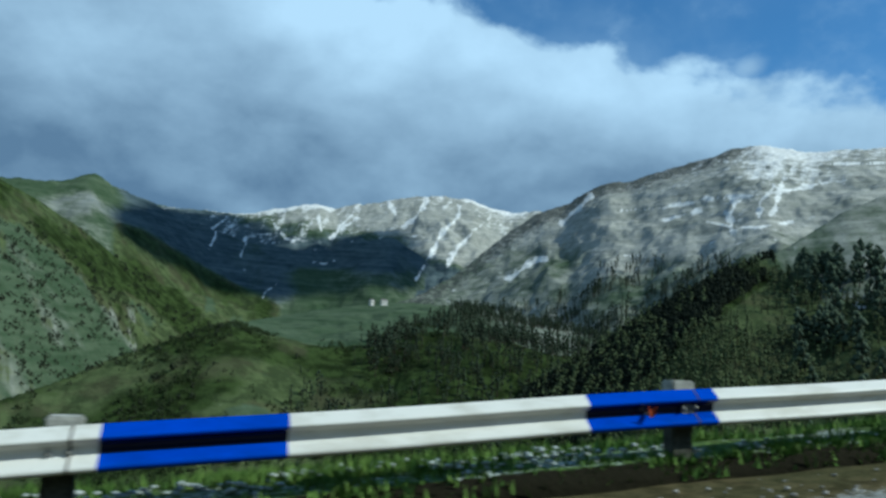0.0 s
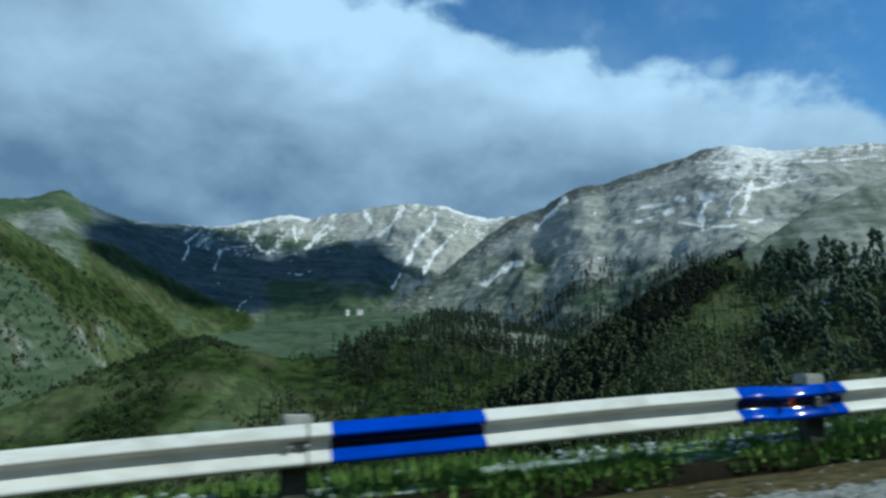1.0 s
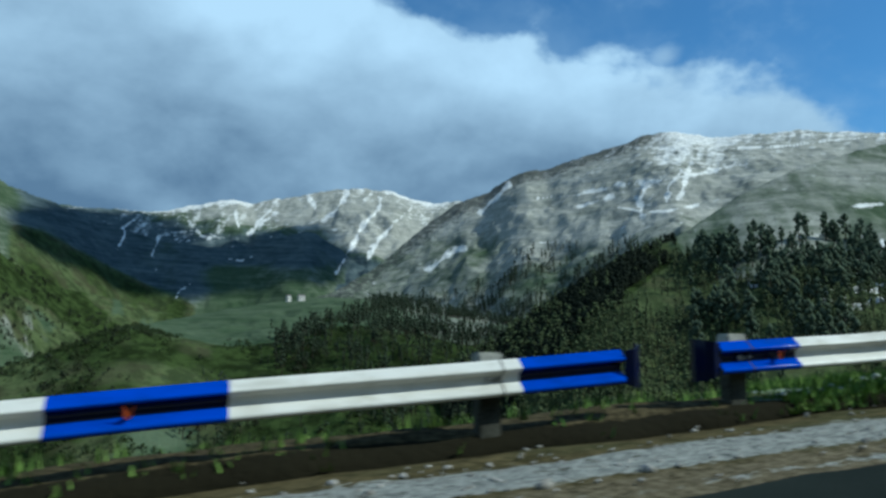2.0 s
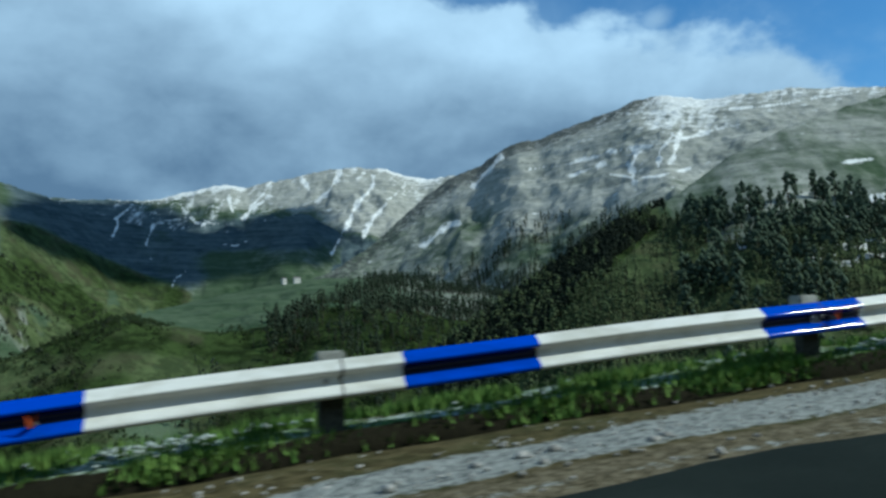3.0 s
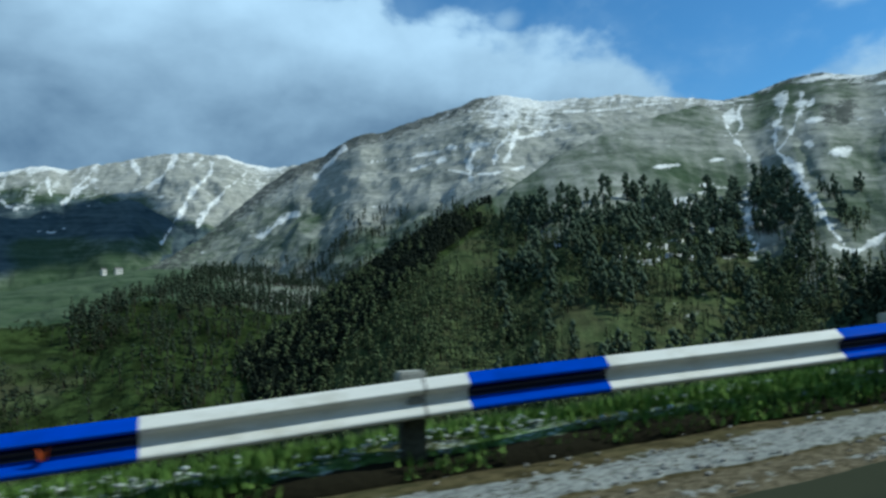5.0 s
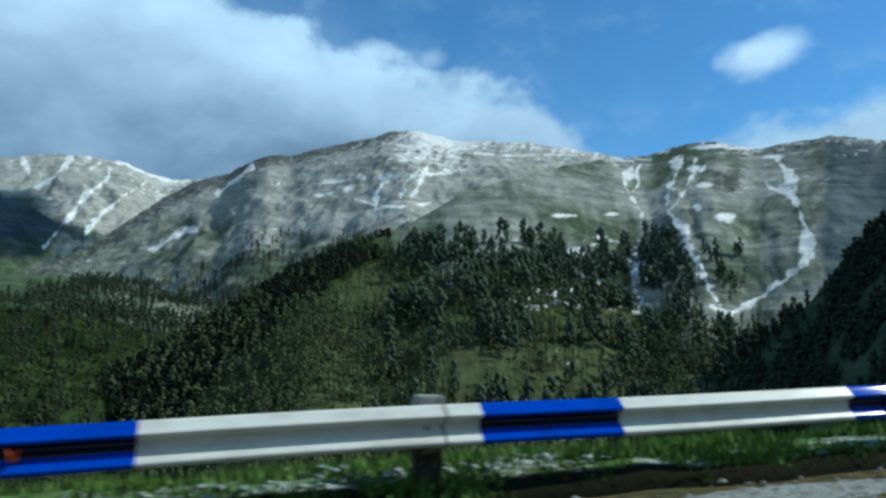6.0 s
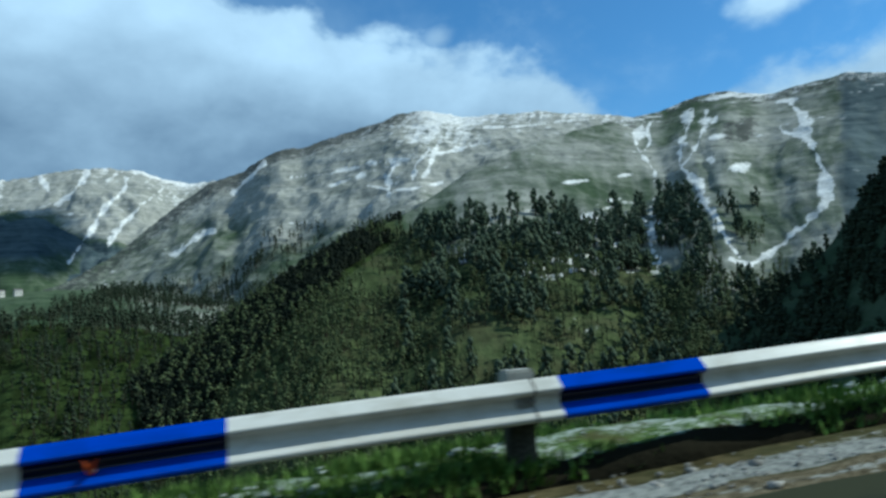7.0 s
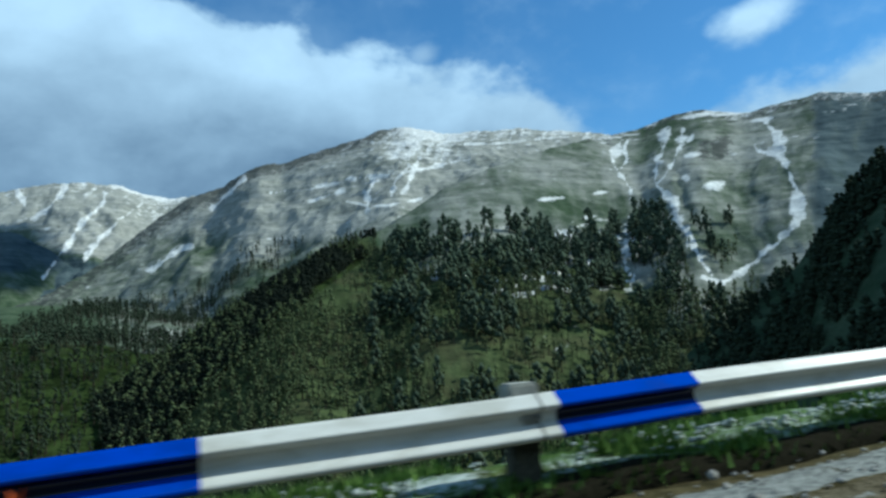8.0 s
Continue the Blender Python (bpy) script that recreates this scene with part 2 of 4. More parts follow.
M_CLOUD = two_scale("cloud", (0.70, 0.72, 0.75), (0.85, 0.86, 0.88), 0.004, 0.02, 1.0)
M_STONE = two_scale("grey_stone", (0.16, 0.15, 0.13), (0.42, 0.41, 0.38), 4, 30, 0.9)
M_LITTER = two_scale("blue_plastic", (0.05, 0.16, 0.55), (0.10, 0.25, 0.7), 20, 60, 0.4)
M_BLANK = two_scale("window_dark", (0.02, 0.02, 0.025), (0.04, 0.04, 0.045), 1, 5, 0.3)


def foliage(name, dark, light):
    mat, nt, bsdf, co = material(name, 0.95, 0.0, 0.05)
    g = nt.add("ShaderNodeNewGeometry").outputs["Random Per Island"]
    n = nt.noise(co, 0.6, 3)
    c = nt.mix(g, dark, light)
    c = nt.mix(nt.math("MULTIPLY", nt.ramp(n, 0.4, 0.65), 0.5), c, dark)
    nt.link(c, bsdf.inputs["Base Color"])
    return mat


M_PINE = foliage("pine_needles", (0.046, 0.066, 0.044), (0.078, 0.100, 0.064))
# near-black needles for the spur's edge, the band's shade put into their colour
M_SHADE_FIR = foliage("shaded_needles", (0.011, 0.016, 0.012), (0.022, 0.029, 0.018))
M_FIR = foliage("fir_needles", (0.026, 0.038, 0.024), (0.046, 0.062, 0.038))
M_BROAD = foliage("young_leaves", (0.064, 0.088, 0.042), (0.110, 0.136, 0.066))
M_SCRUB = foliage("bare_scrub", (0.016, 0.022, 0.013), (0.038, 0.046, 0.028))
M_THICKET = foliage("thicket_leaves", (0.020, 0.032, 0.013), (0.042, 0.060, 0.024))
M_BLADE = foliage("grass_blades", (0.050, 0.105, 0.022), (0.185, 0.285, 0.072))


def verge_material():
    mat, nt, bsdf, co = material("verge_turf", 1.0, 0.0, 0.03)
    a, b = nt.noise(co, 0.9, 5, 0.6), nt.noise(co, 14, 4, 0.65)
    turf = nt.mix(nt.ramp(b, 0.35, 0.68), (0.036, 0.064, 0.018), (0.105, 0.175, 0.046))
    turf = nt.mix(nt.math("MULTIPLY", nt.ramp(a, 0.5, 0.7), 0.7), turf, (0.075, 0.055, 0.028))
    e = nt.noise(co, 1.7, 5, 0.7)
    turf = nt.mix(nt.math("MULTIPLY", nt.ramp(nt.math("ADD", nt.math("MULTIPLY", e, 0.62), nt.math("MULTIPLY", nt.noise(co, 22, 4, 0.7), 0.42)), 0.49, 0.64), attribute(nt, "frost")), turf, (0.42, 0.47, 0.44))
    earth = nt.mix(nt.ramp(b, 0.36, 0.64), (0.026, 0.022, 0.012), (0.085, 0.070, 0.038))
    turf = nt.mix(nt.ramp(nt.math("ADD", attribute(nt, "bare"), nt.math("MULTIPLY_ADD", e, 1.2, -0.6)), 0.3, 0.7), turf, earth)
    # shade of rail and turf edge, painted near-black on the verge's lip
    turf_shade = nt.ramp(nt.math("ADD", attribute(nt, "turf_shade"), nt.math("MULTIPLY_ADD", nt.noise(co, 6, 5, 0.7), 1.6, -0.8)), 0.30, 0.55)
    turf = nt.mix(turf_shade, turf, (0.014, 0.013, 0.008))
    nt.link(turf, bsdf.inputs["Base Color"])
    bump(nt, bsdf, b, 0.8, 0.03)
    return mat


def shoulder_material():
    mat, nt, bsdf, co = material("shoulder_gravel", 1.0, 0.0, 0.03)
    a, b, d = nt.noise(co, 0.7, 5, 0.6), nt.noise(co, 7, 5, 0.7), nt.noise(co, 60, 3, 0.6)
    grit = nt.noise(co, 18, 5, 0.75, 0.6)
    soil = nt.mix(nt.ramp(b, 0.35, 0.66), (0.040, 0.034, 0.015), (0.120, 0.098, 0.048))
    soil = nt.mix(nt.math("MULTIPLY", nt.ramp(a, 0.45, 0.62), 0.5), soil, (0.050, 0.058, 0.024))
    sand = nt.mix(nt.ramp(grit, 0.38, 0.62), (0.055, 0.046, 0.026), (0.170, 0.145, 0.095))
    soil = nt.mix(nt.ramp(nt.math("ADD", attribute(nt, "sand"), nt.math("MULTIPLY_ADD", b, 1.4, -0.7)), 0.3, 0.8), soil, sand)
    pale = nt.mix(nt.ramp(grit, 0.33, 0.60), (0.046, 0.052, 0.052), (0.28, 0.29, 0.265))
    pale = nt.mix(nt.math("MULTIPLY", nt.ramp(d, 0.5, 0.72), 0.6), pale, (0.43, 0.435, 0.40))
    band = attribute(nt, "pale")
    rag = nt.math("ADD", nt.math("MULTIPLY_ADD", b, 1.5, -0.75), nt.math("MULTIPLY_ADD", grit, 1.3, -0.65))
    f = nt.ramp(nt.math("ADD", band, nt.math("ADD", rag, nt.math("MULTIPLY_ADD", a, 0.9, -0.45))), 0.40, 0.60)
    # soil blackened along the turf's foot in place of cast shade
    w = nt.ramp(nt.math("ADD", attribute(nt, "foot_shade"), nt.math("MULTIPLY_ADD", b, 2.4, -1.2)), 0.35, 0.75)
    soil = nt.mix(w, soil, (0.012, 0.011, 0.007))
    nt.link(nt.mix(f, soil, pale), bsdf.inputs["Base Color"])
    bump(nt, bsdf, nt.math("ADD", b, d), 0.8, 0.02)
    return mat


M_VERGE, M_SHOULDER = verge_material(), shoulder_material()
M_SNOW = two_scale("old_snow", (0.24, 0.28, 0.26), (0.46, 0.50, 0.48), 3, 25, 0.7, 0.5, 0.02)

# ---- mesh helpers ----


def mesh_of(name, verts, faces, mats, index=None, smooth=True):
    """A mesh from arrays of corners and of faces with one count of sides."""
    verts, faces = np.asarray(verts, np.float32), np.asarray(faces, np.int32)
    me = bpy.data.meshes.new(name)
    n, k = faces.shape
    me.vertices.add(len(verts))
    me.vertices.foreach_set("co", verts.ravel())
    me.loops.add(n * k)
    me.loops.foreach_set("vertex_index", faces.ravel())
    me.polygons.add(n)
    me.polygons.foreach_set("loop_start", np.arange(0, n * k, k, dtype=np.int32))
    me.polygons.foreach_set("use_smooth", np.full(n, smooth))
    for m in mats:
        me.materials.append(m)
    if index is not None:
        me.polygons.foreach_set("material_index", np.asarray(index, np.int32))
    me.update(calc_edges=True)
    return me


def part(name, bm, mat, parent, label=""):
    me = bpy.data.meshes.new(name)
    bm.to_mesh(me)
    bm.free()
    me.materials.append(mat)
    ob = new(name, me)
    ob.parent = parent
    if label:
        ob["label"] = label
    return ob


def box_bm(sx, sy, sz, at=(0, 0, 0), bevel=0.0, turn=0.0):
    bm = bmesh.new()
    bmesh.ops.create_cube(bm, size=1.0)
    bmesh.ops.scale(bm, vec=(sx, sy, sz), verts=bm.verts)
    if bevel:
        bmesh.ops.bevel(bm, geom=bm.edges[:], offset=bevel, segments=2, affect="EDGES")
    bmesh.ops.rotate(bm, cent=(0, 0, 0), matrix=Matrix.Rotation(turn, 3, "Z"), verts=bm.verts)
    bmesh.ops.translate(bm, vec=at, verts=bm.verts)
    return bm


def hashed(ix, iy, seed):
    h = (ix.astype(np.int64) * 374761393 + iy.astype(np.int64) * 668265263 + seed * 144665) & 0x7FFFFFFF
    h = ((h ^ (h >> 13)) * 1274126177) & 0x7FFFFFFF
    return ((h ^ (h >> 16)) & 0xFFFF) / 65535.0


def value_noise(x, y, seed=0):
    ix, iy = np.floor(x).astype(np.int64), np.floor(y).astype(np.int64)
    u, v = x - ix, y - iy
    u, v = u * u * u * (u * (u * 6 - 15) + 10), v * v * v * (v * (v * 6 - 15) + 10)
    a, b = hashed(ix, iy, seed), hashed(ix + 1, iy, seed)
    c, d = hashed(ix, iy + 1, seed), hashed(ix + 1, iy + 1, seed)
    return (a * (1 - u) + b * u) * (1 - v) + (c * (1 - u) + d * u) * v


def fbm(x, y, octaves=5, seed=0, gain=0.5):
    """Summed noise about 0, roughly -1 to 1."""
    total, amp, size = 0.0, 1.0, 0.0
    for k in range(octaves):
        total = total + amp * (value_noise(x * 2**k + 17.3 * k, y * 2**k - 9.1 * k, seed + k) - 0.5)
        size += amp
        amp *= gain
    return total * 2 / size


def step(x, lo, hi):
    u = np.clip((x - lo) / (hi - lo), 0, 1)
    return u * u * (3 - 2 * u)


# ---- the road's line: heading along the way, then the guard rail beside it ----
WAY_S = np.linspace(0, 104, 9)
WAY_TURN = np.array([0.181, 0.155, 0.106, 0.113, -0.000, -0.133, -0.212, -0.139, -0.024])
S = np.arange(-90, 240, 0.5)
_turn = np.interp(S, WAY_S, WAY_TURN)
_turn = np.convolve(np.pad(_turn, 8, mode="edge"), np.ones(17) / 17, mode="valid")
_x, _y = np.cumsum(np.cos(_turn)) * 0.5, np.cumsum(np.sin(_turn)) * 0.5
_x, _y = _x - np.interp(44, S, _x), _y - np.interp(44, S, _y)
RAIL_TOP, RAIL_HIGH, BANK = -0.373, 0.255, 0.52     # top of the beam, its height, ground below its top


def climb(s):
    c = np.clip(s, -10, 115) - 44
    return c * 0.0664 + -0.00027 * c * c + (s - np.clip(s, -10, 115)) * 0.03


def rail_off(s):
    c = np.clip(s, 0, 100) - 44
    return 4.989 + -0.0069 * c + -0.000362 * c * c


RX, RY = _x - np.sin(_turn) * rail_off(S), _y + np.cos(_turn) * rail_off(S)
_h = np.arctan2(np.gradient(RY), np.gradient(RX))


def beside(s, off, up=0.0):
    """A place off metres from the rail towards the road, up metres over the ground at the rail."""
    x, y, h = np.interp(s, S, RX), np.interp(s, S, RY), np.interp(s, S, _h)
    return np.stack([x + np.sin(h) * off, y - np.cos(h) * off, climb(s) + RAIL_TOP - BANK + up], -1)


# ---- the land: ridges one behind the other, as azimuth, height angle and distance of their crests ----
RIDGES = {}
RIDGES["far"] = dict(az=[-20, -17.3, -13.1, -9.1, -7.4, -5.8, -4.1, -2.8, -0.7, 1.9, 4.5, 7.6, 10.8, 12.9, 18],
                el=[9.6, 9.9, 9.8, 10.0, 10.4, 10.9, 11.2, 10.9, 11.4, 12.0, 12.4, 12.2, 11.3, 11.6, 11.0], far=[2300] * 15, slope=0.5)
RIDGES["basin"] = dict(az=[-24, -20.1, -17.5, -16.1, -13.8, -11.7, -9.3, -6.8, -3.4, -0.8, 1.3, 3.6, 5.0, 6.3, 8.5],
                  el=[10.0, 10.7, 10.2, 9.5, 9.1, 8.3, 7.8, 7.6, 7.4, 8.4, 9.0, 7.8, 6.6, 5.4, 4.0], far=[1750] * 15, slope=0.62)
RIDGES["peak"] = dict(az=[-60, -40, -26.1, -24.2, -22.5, -21.1, -20.4, -19.3, -17.7, -16.2, -14.2, -12.5, -11.0, -9.0, -7.0],
                 el=[12, 10.5, 10.3, 10.4, 10.6, 11.2, 11.4, 10.8, 10.3, 9.8, 9.0, 7.6, 6.0, 4.0, 2.0],
                 far=[1500, 1500, 1520, 1540, 1560, 1570, 1580, 1590, 1610, 1640, 1680, 1700, 1700, 1680, 1650], slope=0.6)
RIDGES["left"] = dict(az=[-60, -40, -28.5, -26.5, -24.4, -21.1, -18.8, -15.6, -11.3, -9.6, -7.2, -5],
                 el=[14, 12, 10.9, 10.0, 9.1, 7.3, 5.7, 4.1, 3.4, 2.8, 2.4, 1.0],
                 far=[900, 1000, 1080, 1100, 1120, 1160, 1200, 1260, 1340, 1360, 1360, 1340], slope=0.56)
RIDGES["right"] = dict(az=[-0.4, 3.0, 5.9, 8.4, 10.8, 13.1, 14.8, 16.5, 18.0, 19.5, 21.1, 24.1, 26.8, 29.0, 32.0, 35.1, 38.1, 41.4, 45.8, 60],
                  el=[3.7, 4.4, 6.1, 8.1, 10.1, 11.6, 12.0, 13.2, 13.8, 13.8, 14.4, 15.2, 16.0, 16.2, 15.5, 15.5, 15.4, 14.9, 14.0, 13],
                  far=[1450, 1500, 1600, 1700, 1780, 1820, 1830] + [1840] * 4 + [1790] * 9, slope=0.47)
RIDGES["meadow"] = dict(az=[-60, -26.2, -23.0, -19.8, -16.2, -13.2, -11.7, -9.5, -8.0, -2.6, 1.6, 6, 9, 13, 18, 24],
                   el=[-7, -4.1, -2.9, -1.3, 0.1, 1.2, 1.7, 2.0, 2.3, 3.4, 4.0, 4.0, 3.7, 3.2, 2.6, 1.5],
                   far=[600, 650, 680, 700, 711, 720, 740, 900, 1050, 1300, 1400, 1380, 1340, 1280, 1220, 1150], slope=0.14)
RIDGES["spur"] = dict(az=[0, 2.9, 7.8, 9.9, 13.2, 17.1, 21.1, 24.2, 26.4, 29.0, 30.7, 33.3, 37.6, 40.8, 43.4, 45.5, 47.5, 49.1, 51.4, 54.4, 56.5, 59.3, 62.1, 75],
                 el=[-7.0, -6.0, -3.6, -2.5, -0.5, 2.2, 4.9, 6.7, 7.7, 8.9, 10.0, 11.6, 13.0, 13.7, 14.1, 14.2, 14.4, 15.0, 15.1, 14.3, 14.6, 14.8, 14.1, 14],
                 far=[560, 580, 600, 605, 620, 640, 665, 690, 740, 790, 830, 880, 960, 1050, 1130, 1200, 1230] + [1250] * 7, slope=0.52)
RIDGES["near"] = dict(az=[46, 49.8, 53.6, 56.6, 58.4, 59.2, 60.7, 63.3, 70, 90, 110],
                 el=[-6, -2.4, 0.4, 2.4, 4.1, 5.4, 7.4, 9.4, 13, 14, 8], far=[560, 580, 600, 610, 610, 610, 610, 600, 560, 400, 300], slope=0.5)
FINE_AZ = np.arange(-75, 125, 0.1)


def eased(a, v, wide):
    """Values along the azimuth with their corners rounded off."""
    g = np.interp(FINE_AZ, a, v)
    k = np.exp(-((np.arange(-60, 61) * 0.1 / wide) ** 2))
    return np.convolve(np.pad(g, 60, mode="edge"), k / k.sum(), mode="valid")


for r in RIDGES.values():
    r["fine_el"], r["fine_far"] = eased(r["az"], r["el"], 0.45), eased(r["az"], r["far"], 2.5)
RIDGE_NAMES = list(RIDGES)
# snow-filled gullies and tracks, as azimuth and height angle along them
SPUR_GULLIES = [([46.0, 45.4, 45.7, 46.3, 47.0, 46.3, 46.3, 46.6, 47.3, 48.1], [13.7, 12.9, 11.8, 11.0, 10.2, 7.5, 5.2, 4.2, 3.3, 3.0], 0.14),
           ([46.4, 46.2, 46.1], [13.6, 12.6, 11.6], 0.12),
           ([49.0, 48.6, 48.6, 49.4, 50.2, 51.1, 51.6], [14.2, 12.9, 10.5, 9.2, 7.5, 5.4, 4.8], 0.26)]
SIDE_GULLIES = [([50.8, 49.9, 49.4, 48.9], [13.4, 12.3, 11.0, 10.3], 0.13), ([50.2, 50.0, 50.4], [13.9, 13.1, 12.4], 0.09),
           ([55.7, 56.5, 56.6, 57.2, 58.1, 57.5, 55.8, 53.9, 52.8, 51.7], [13.4, 12.5, 10.6, 9.2, 8.1, 6.3, 5.0, 3.6, 2.9, 3.5], 0.25),
           ([55.0, 55.6, 56.4], [12.6, 11.6, 11.0], 0.08), ([51.6, 52.2, 52.8], [4.8, 3.7, 2.9], 0.08)]
# tracks and rills on the scree mountain
TRACKS = [([18.8, 21.8, 24.5, 27.5, 30.5, 33.0], [11.7, 11.9, 12.5, 12.7, 13.0, 13.4], 0.055), ([24.6, 26.4, 27.9, 30.5], [10.9, 10.5, 10.4, 10.8], 0.03),
           ([26.9, 26.4, 26.5], [12.4, 11.5, 10.3], 0.10), ([29.4, 28.4, 28.2], [13.3, 12.2, 11.1], 0.09), ([30.0, 29.6, 29.2], [13.6, 12.4, 11.4], 0.08),
           ([13.0, 11.7, 10.5], [8.0, 7.3, 6.4], 0.10), ([18.7, 20.2], [8.3, 8.3], 0.05), ([22.0, 23.4, 24.4], [11.0, 11.5, 11.7], 0.06),
           ([26.0, 29.0, 32.0, 36.5, 41.9], [15.2, 15.0, 14.7, 14.5, 14.5], 0.05), ([14.4, 15.6, 16.6], [10.6, 11.7, 12.8], 0.06)]
# rills of the shaded basin
RILLS = [([-10.8, -11.7, -11.8, -12.2], [9.4, 8.6, 8.0, 7.0], 0.055), ([-9.4, -9.9, -9.7, -9.3], [8.1, 6.8, 6.0, 5.1], 0.06),
           ([-7.4, -6.7, -5.7], [9.5, 8.6, 8.0], 0.06), ([-4.9, -4.4, -3.6, -2.7], [6.3, 6.7, 6.6, 7.0], 0.028), ([-7.0, -7.3, -7.9, -8.1], [5.3, 4.6, 4.3, 3.7], 0.035),
           ([5.7, 4.9, 3.9, 3.3], [9.8, 8.5, 6.9, 5.8], 0.11), ([7.7, 6.5, 5.6], [9.7, 8.1, 7.0], 0.10)]
# chutes of the far ridge
CHUTES = [([-1.0, -2.2, -3.0], [11.3, 9.7, 8.6], 0.12), ([-1.2, -2.4], [10.3, 9.1], 0.10), ([4.2, 3.4, 2.4], [11.9, 10.8, 9.8], 0.16),
           ([6.7, 6.4, 5.3], [11.6, 10.5, 9.6], 0.13), ([1.2, 1.7], [11.7, 10.7], 0.12), ([-4.1, -3.7], [10.2, 9.2], 0.08), ([9.5, 8.4, 7.6], [11.2, 10.4, 9.6], 0.12)]
GULLIES = SPUR_GULLIES + SIDE_GULLIES + TRACKS + RILLS + CHUTES
# old snow in hollows, as azimuth, height angle and half sizes
PATCHES = [(48.9, 13.6, 0.45, 0.55), (50.2, 13.2, 0.5, 0.28), (45.6, 12.9, 0.4, 0.4), (57.6, 7.6, 0.4, 0.9), (53.4, 14.5, 1.2, 0.14), (55.5, 13.7, 0.7, 0.15), (51.0, 12.0, 0.5, 0.2),
           (35.6, 5.8, 0.40, 0.20), (52.5, 9.65, 0.65, 0.4), (50.6, 10.4, 0.3, 0.25), (41.0, 10.0, 0.9, 0.16), (38.8, 2.4, 0.3, 0.15), (43.8, 8.4, 0.5, 0.16),
           (49.2, 3.2, 0.45, 0.25), (44.6, 10.1, 0.5, 0.13), (41, 7.1, 0.5, 0.2), (51.2, 14.7, 1.5, 0.15), (44, 5.2, 0.35, 0.2), (39.4, 6.4, 0.3, 0.5), (33.2, 5.0, 0.3, 0.3)]


def land(az, d):
    """Height, ridge number, and how far below its crest, for azimuth in degrees and distance."""
    x, y = d * np.sin(np.radians(az)), d * np.cos(np.radians(az))
    best, who, below = np.full(np.shape(d), -1e9), np.full(np.shape(d), -1), np.zeros(np.shape(d))
    wob = fbm(x / 260, y / 260, 5, 3)
    rib = fbm(az * 0.35 + wob * 1.6, d / 300 + wob, 4, 11)
    for k, name in enumerate(RIDGE_NAMES):
        r = RIDGES[name]
        el = np.interp(az, FINE_AZ, r["fine_el"]) - 3.0 * np.maximum(0, r["az"][0] - az) - 3.0 * np.maximum(0, az - r["az"][-1])
        el = np.maximum(el, -14)
        dc = np.interp(az, FINE_AZ, r["fine_far"])
        zc = dc * np.tan(np.radians(el))
        gap = dc - d
        face = np.clip(gap / 300, 0, 1)
        fall = r["slope"] * gap
        if name == "meadow":
            fall = 0.115 * gap + 0.28 * np.maximum(0, np.minimum(dc, 720) - d)
        h = np.where(gap > 0, zc - fall, zc + 0.75 * gap)
        crag = 1.4 if name in ("right", "far", "peak") else 1.0
        h = h + dc * (0.0022 * crag * fbm(x / 60, y / 60, 4, 5) + 0.0011 * crag * fbm(x / 14, y / 14, 3, 6) + face * 0.020 * wob + face * 0.008 * (0.4 - np.abs(fbm(x / 120, y / 120, 4, 9))))
        rough = {"meadow": 0.002, "near": 0.006, "spur": 0.004, "left": 0.003, "peak": 0.004, "right": 0.003}.get(name, 0.006)
        h = h - dc * rough * face * (0.5 - np.abs(rib)) * 1.5
        up = h > best
        best, who, below = np.where(up, h, best), np.where(up, k, who), np.where(up, np.maximum(zc - h, 0), below)
    return best, who, below, wob, rib


def near_road(x, y):
    """The bank that carries the road: level under it, falling to the valley, rising behind."""
    flat = np.full(x.shape, 0.0)
    lat, s = np.empty(x.shape), np.empty(x.shape)
    px, py, ps, ph = RX[::6], RY[::6], S[::6], _h[::6]
    for a in range(0, x.size, 20000):
        sl = slice(a, a + 20000)
        i = np.argmin((x[sl, None] - px) ** 2 + (y[sl, None] - py) ** 2, 1)
        dx, dy = x[sl] - px[i], y[sl] - py[i]
        lat[sl] = -dx * np.sin(ph[i]) + dy * np.cos(ph[i])
        s[sl] = ps[i] + dx * np.cos(ph[i]) + dy * np.sin(ph[i])
    base = climb(np.clip(s, -90, 240)) + RAIL_TOP - BANK - 0.7
    down = np.where(lat > 0.6, np.minimum((lat - 0.6) * 0.62, 70 + lat * 0.06), 0)
    up = np.where(lat < -11, np.minimum((-11 - lat) * 0.6, 90), 0)
    return base - down + up


def tree_line(az):
    """Height angle of the upper edge of the wood on the spur."""
    return np.interp(az, [26, 28, 30, 34, 38, 42, 46, 47.5, 49, 50, 51.5, 53.5, 55, 56.5], [5.6, 6.4, 6.9, 7.1, 7.2, 6.9, 6.6, 7.6, 7.4, 5.5, 7.4, 7.8, 5.8, 3.6])


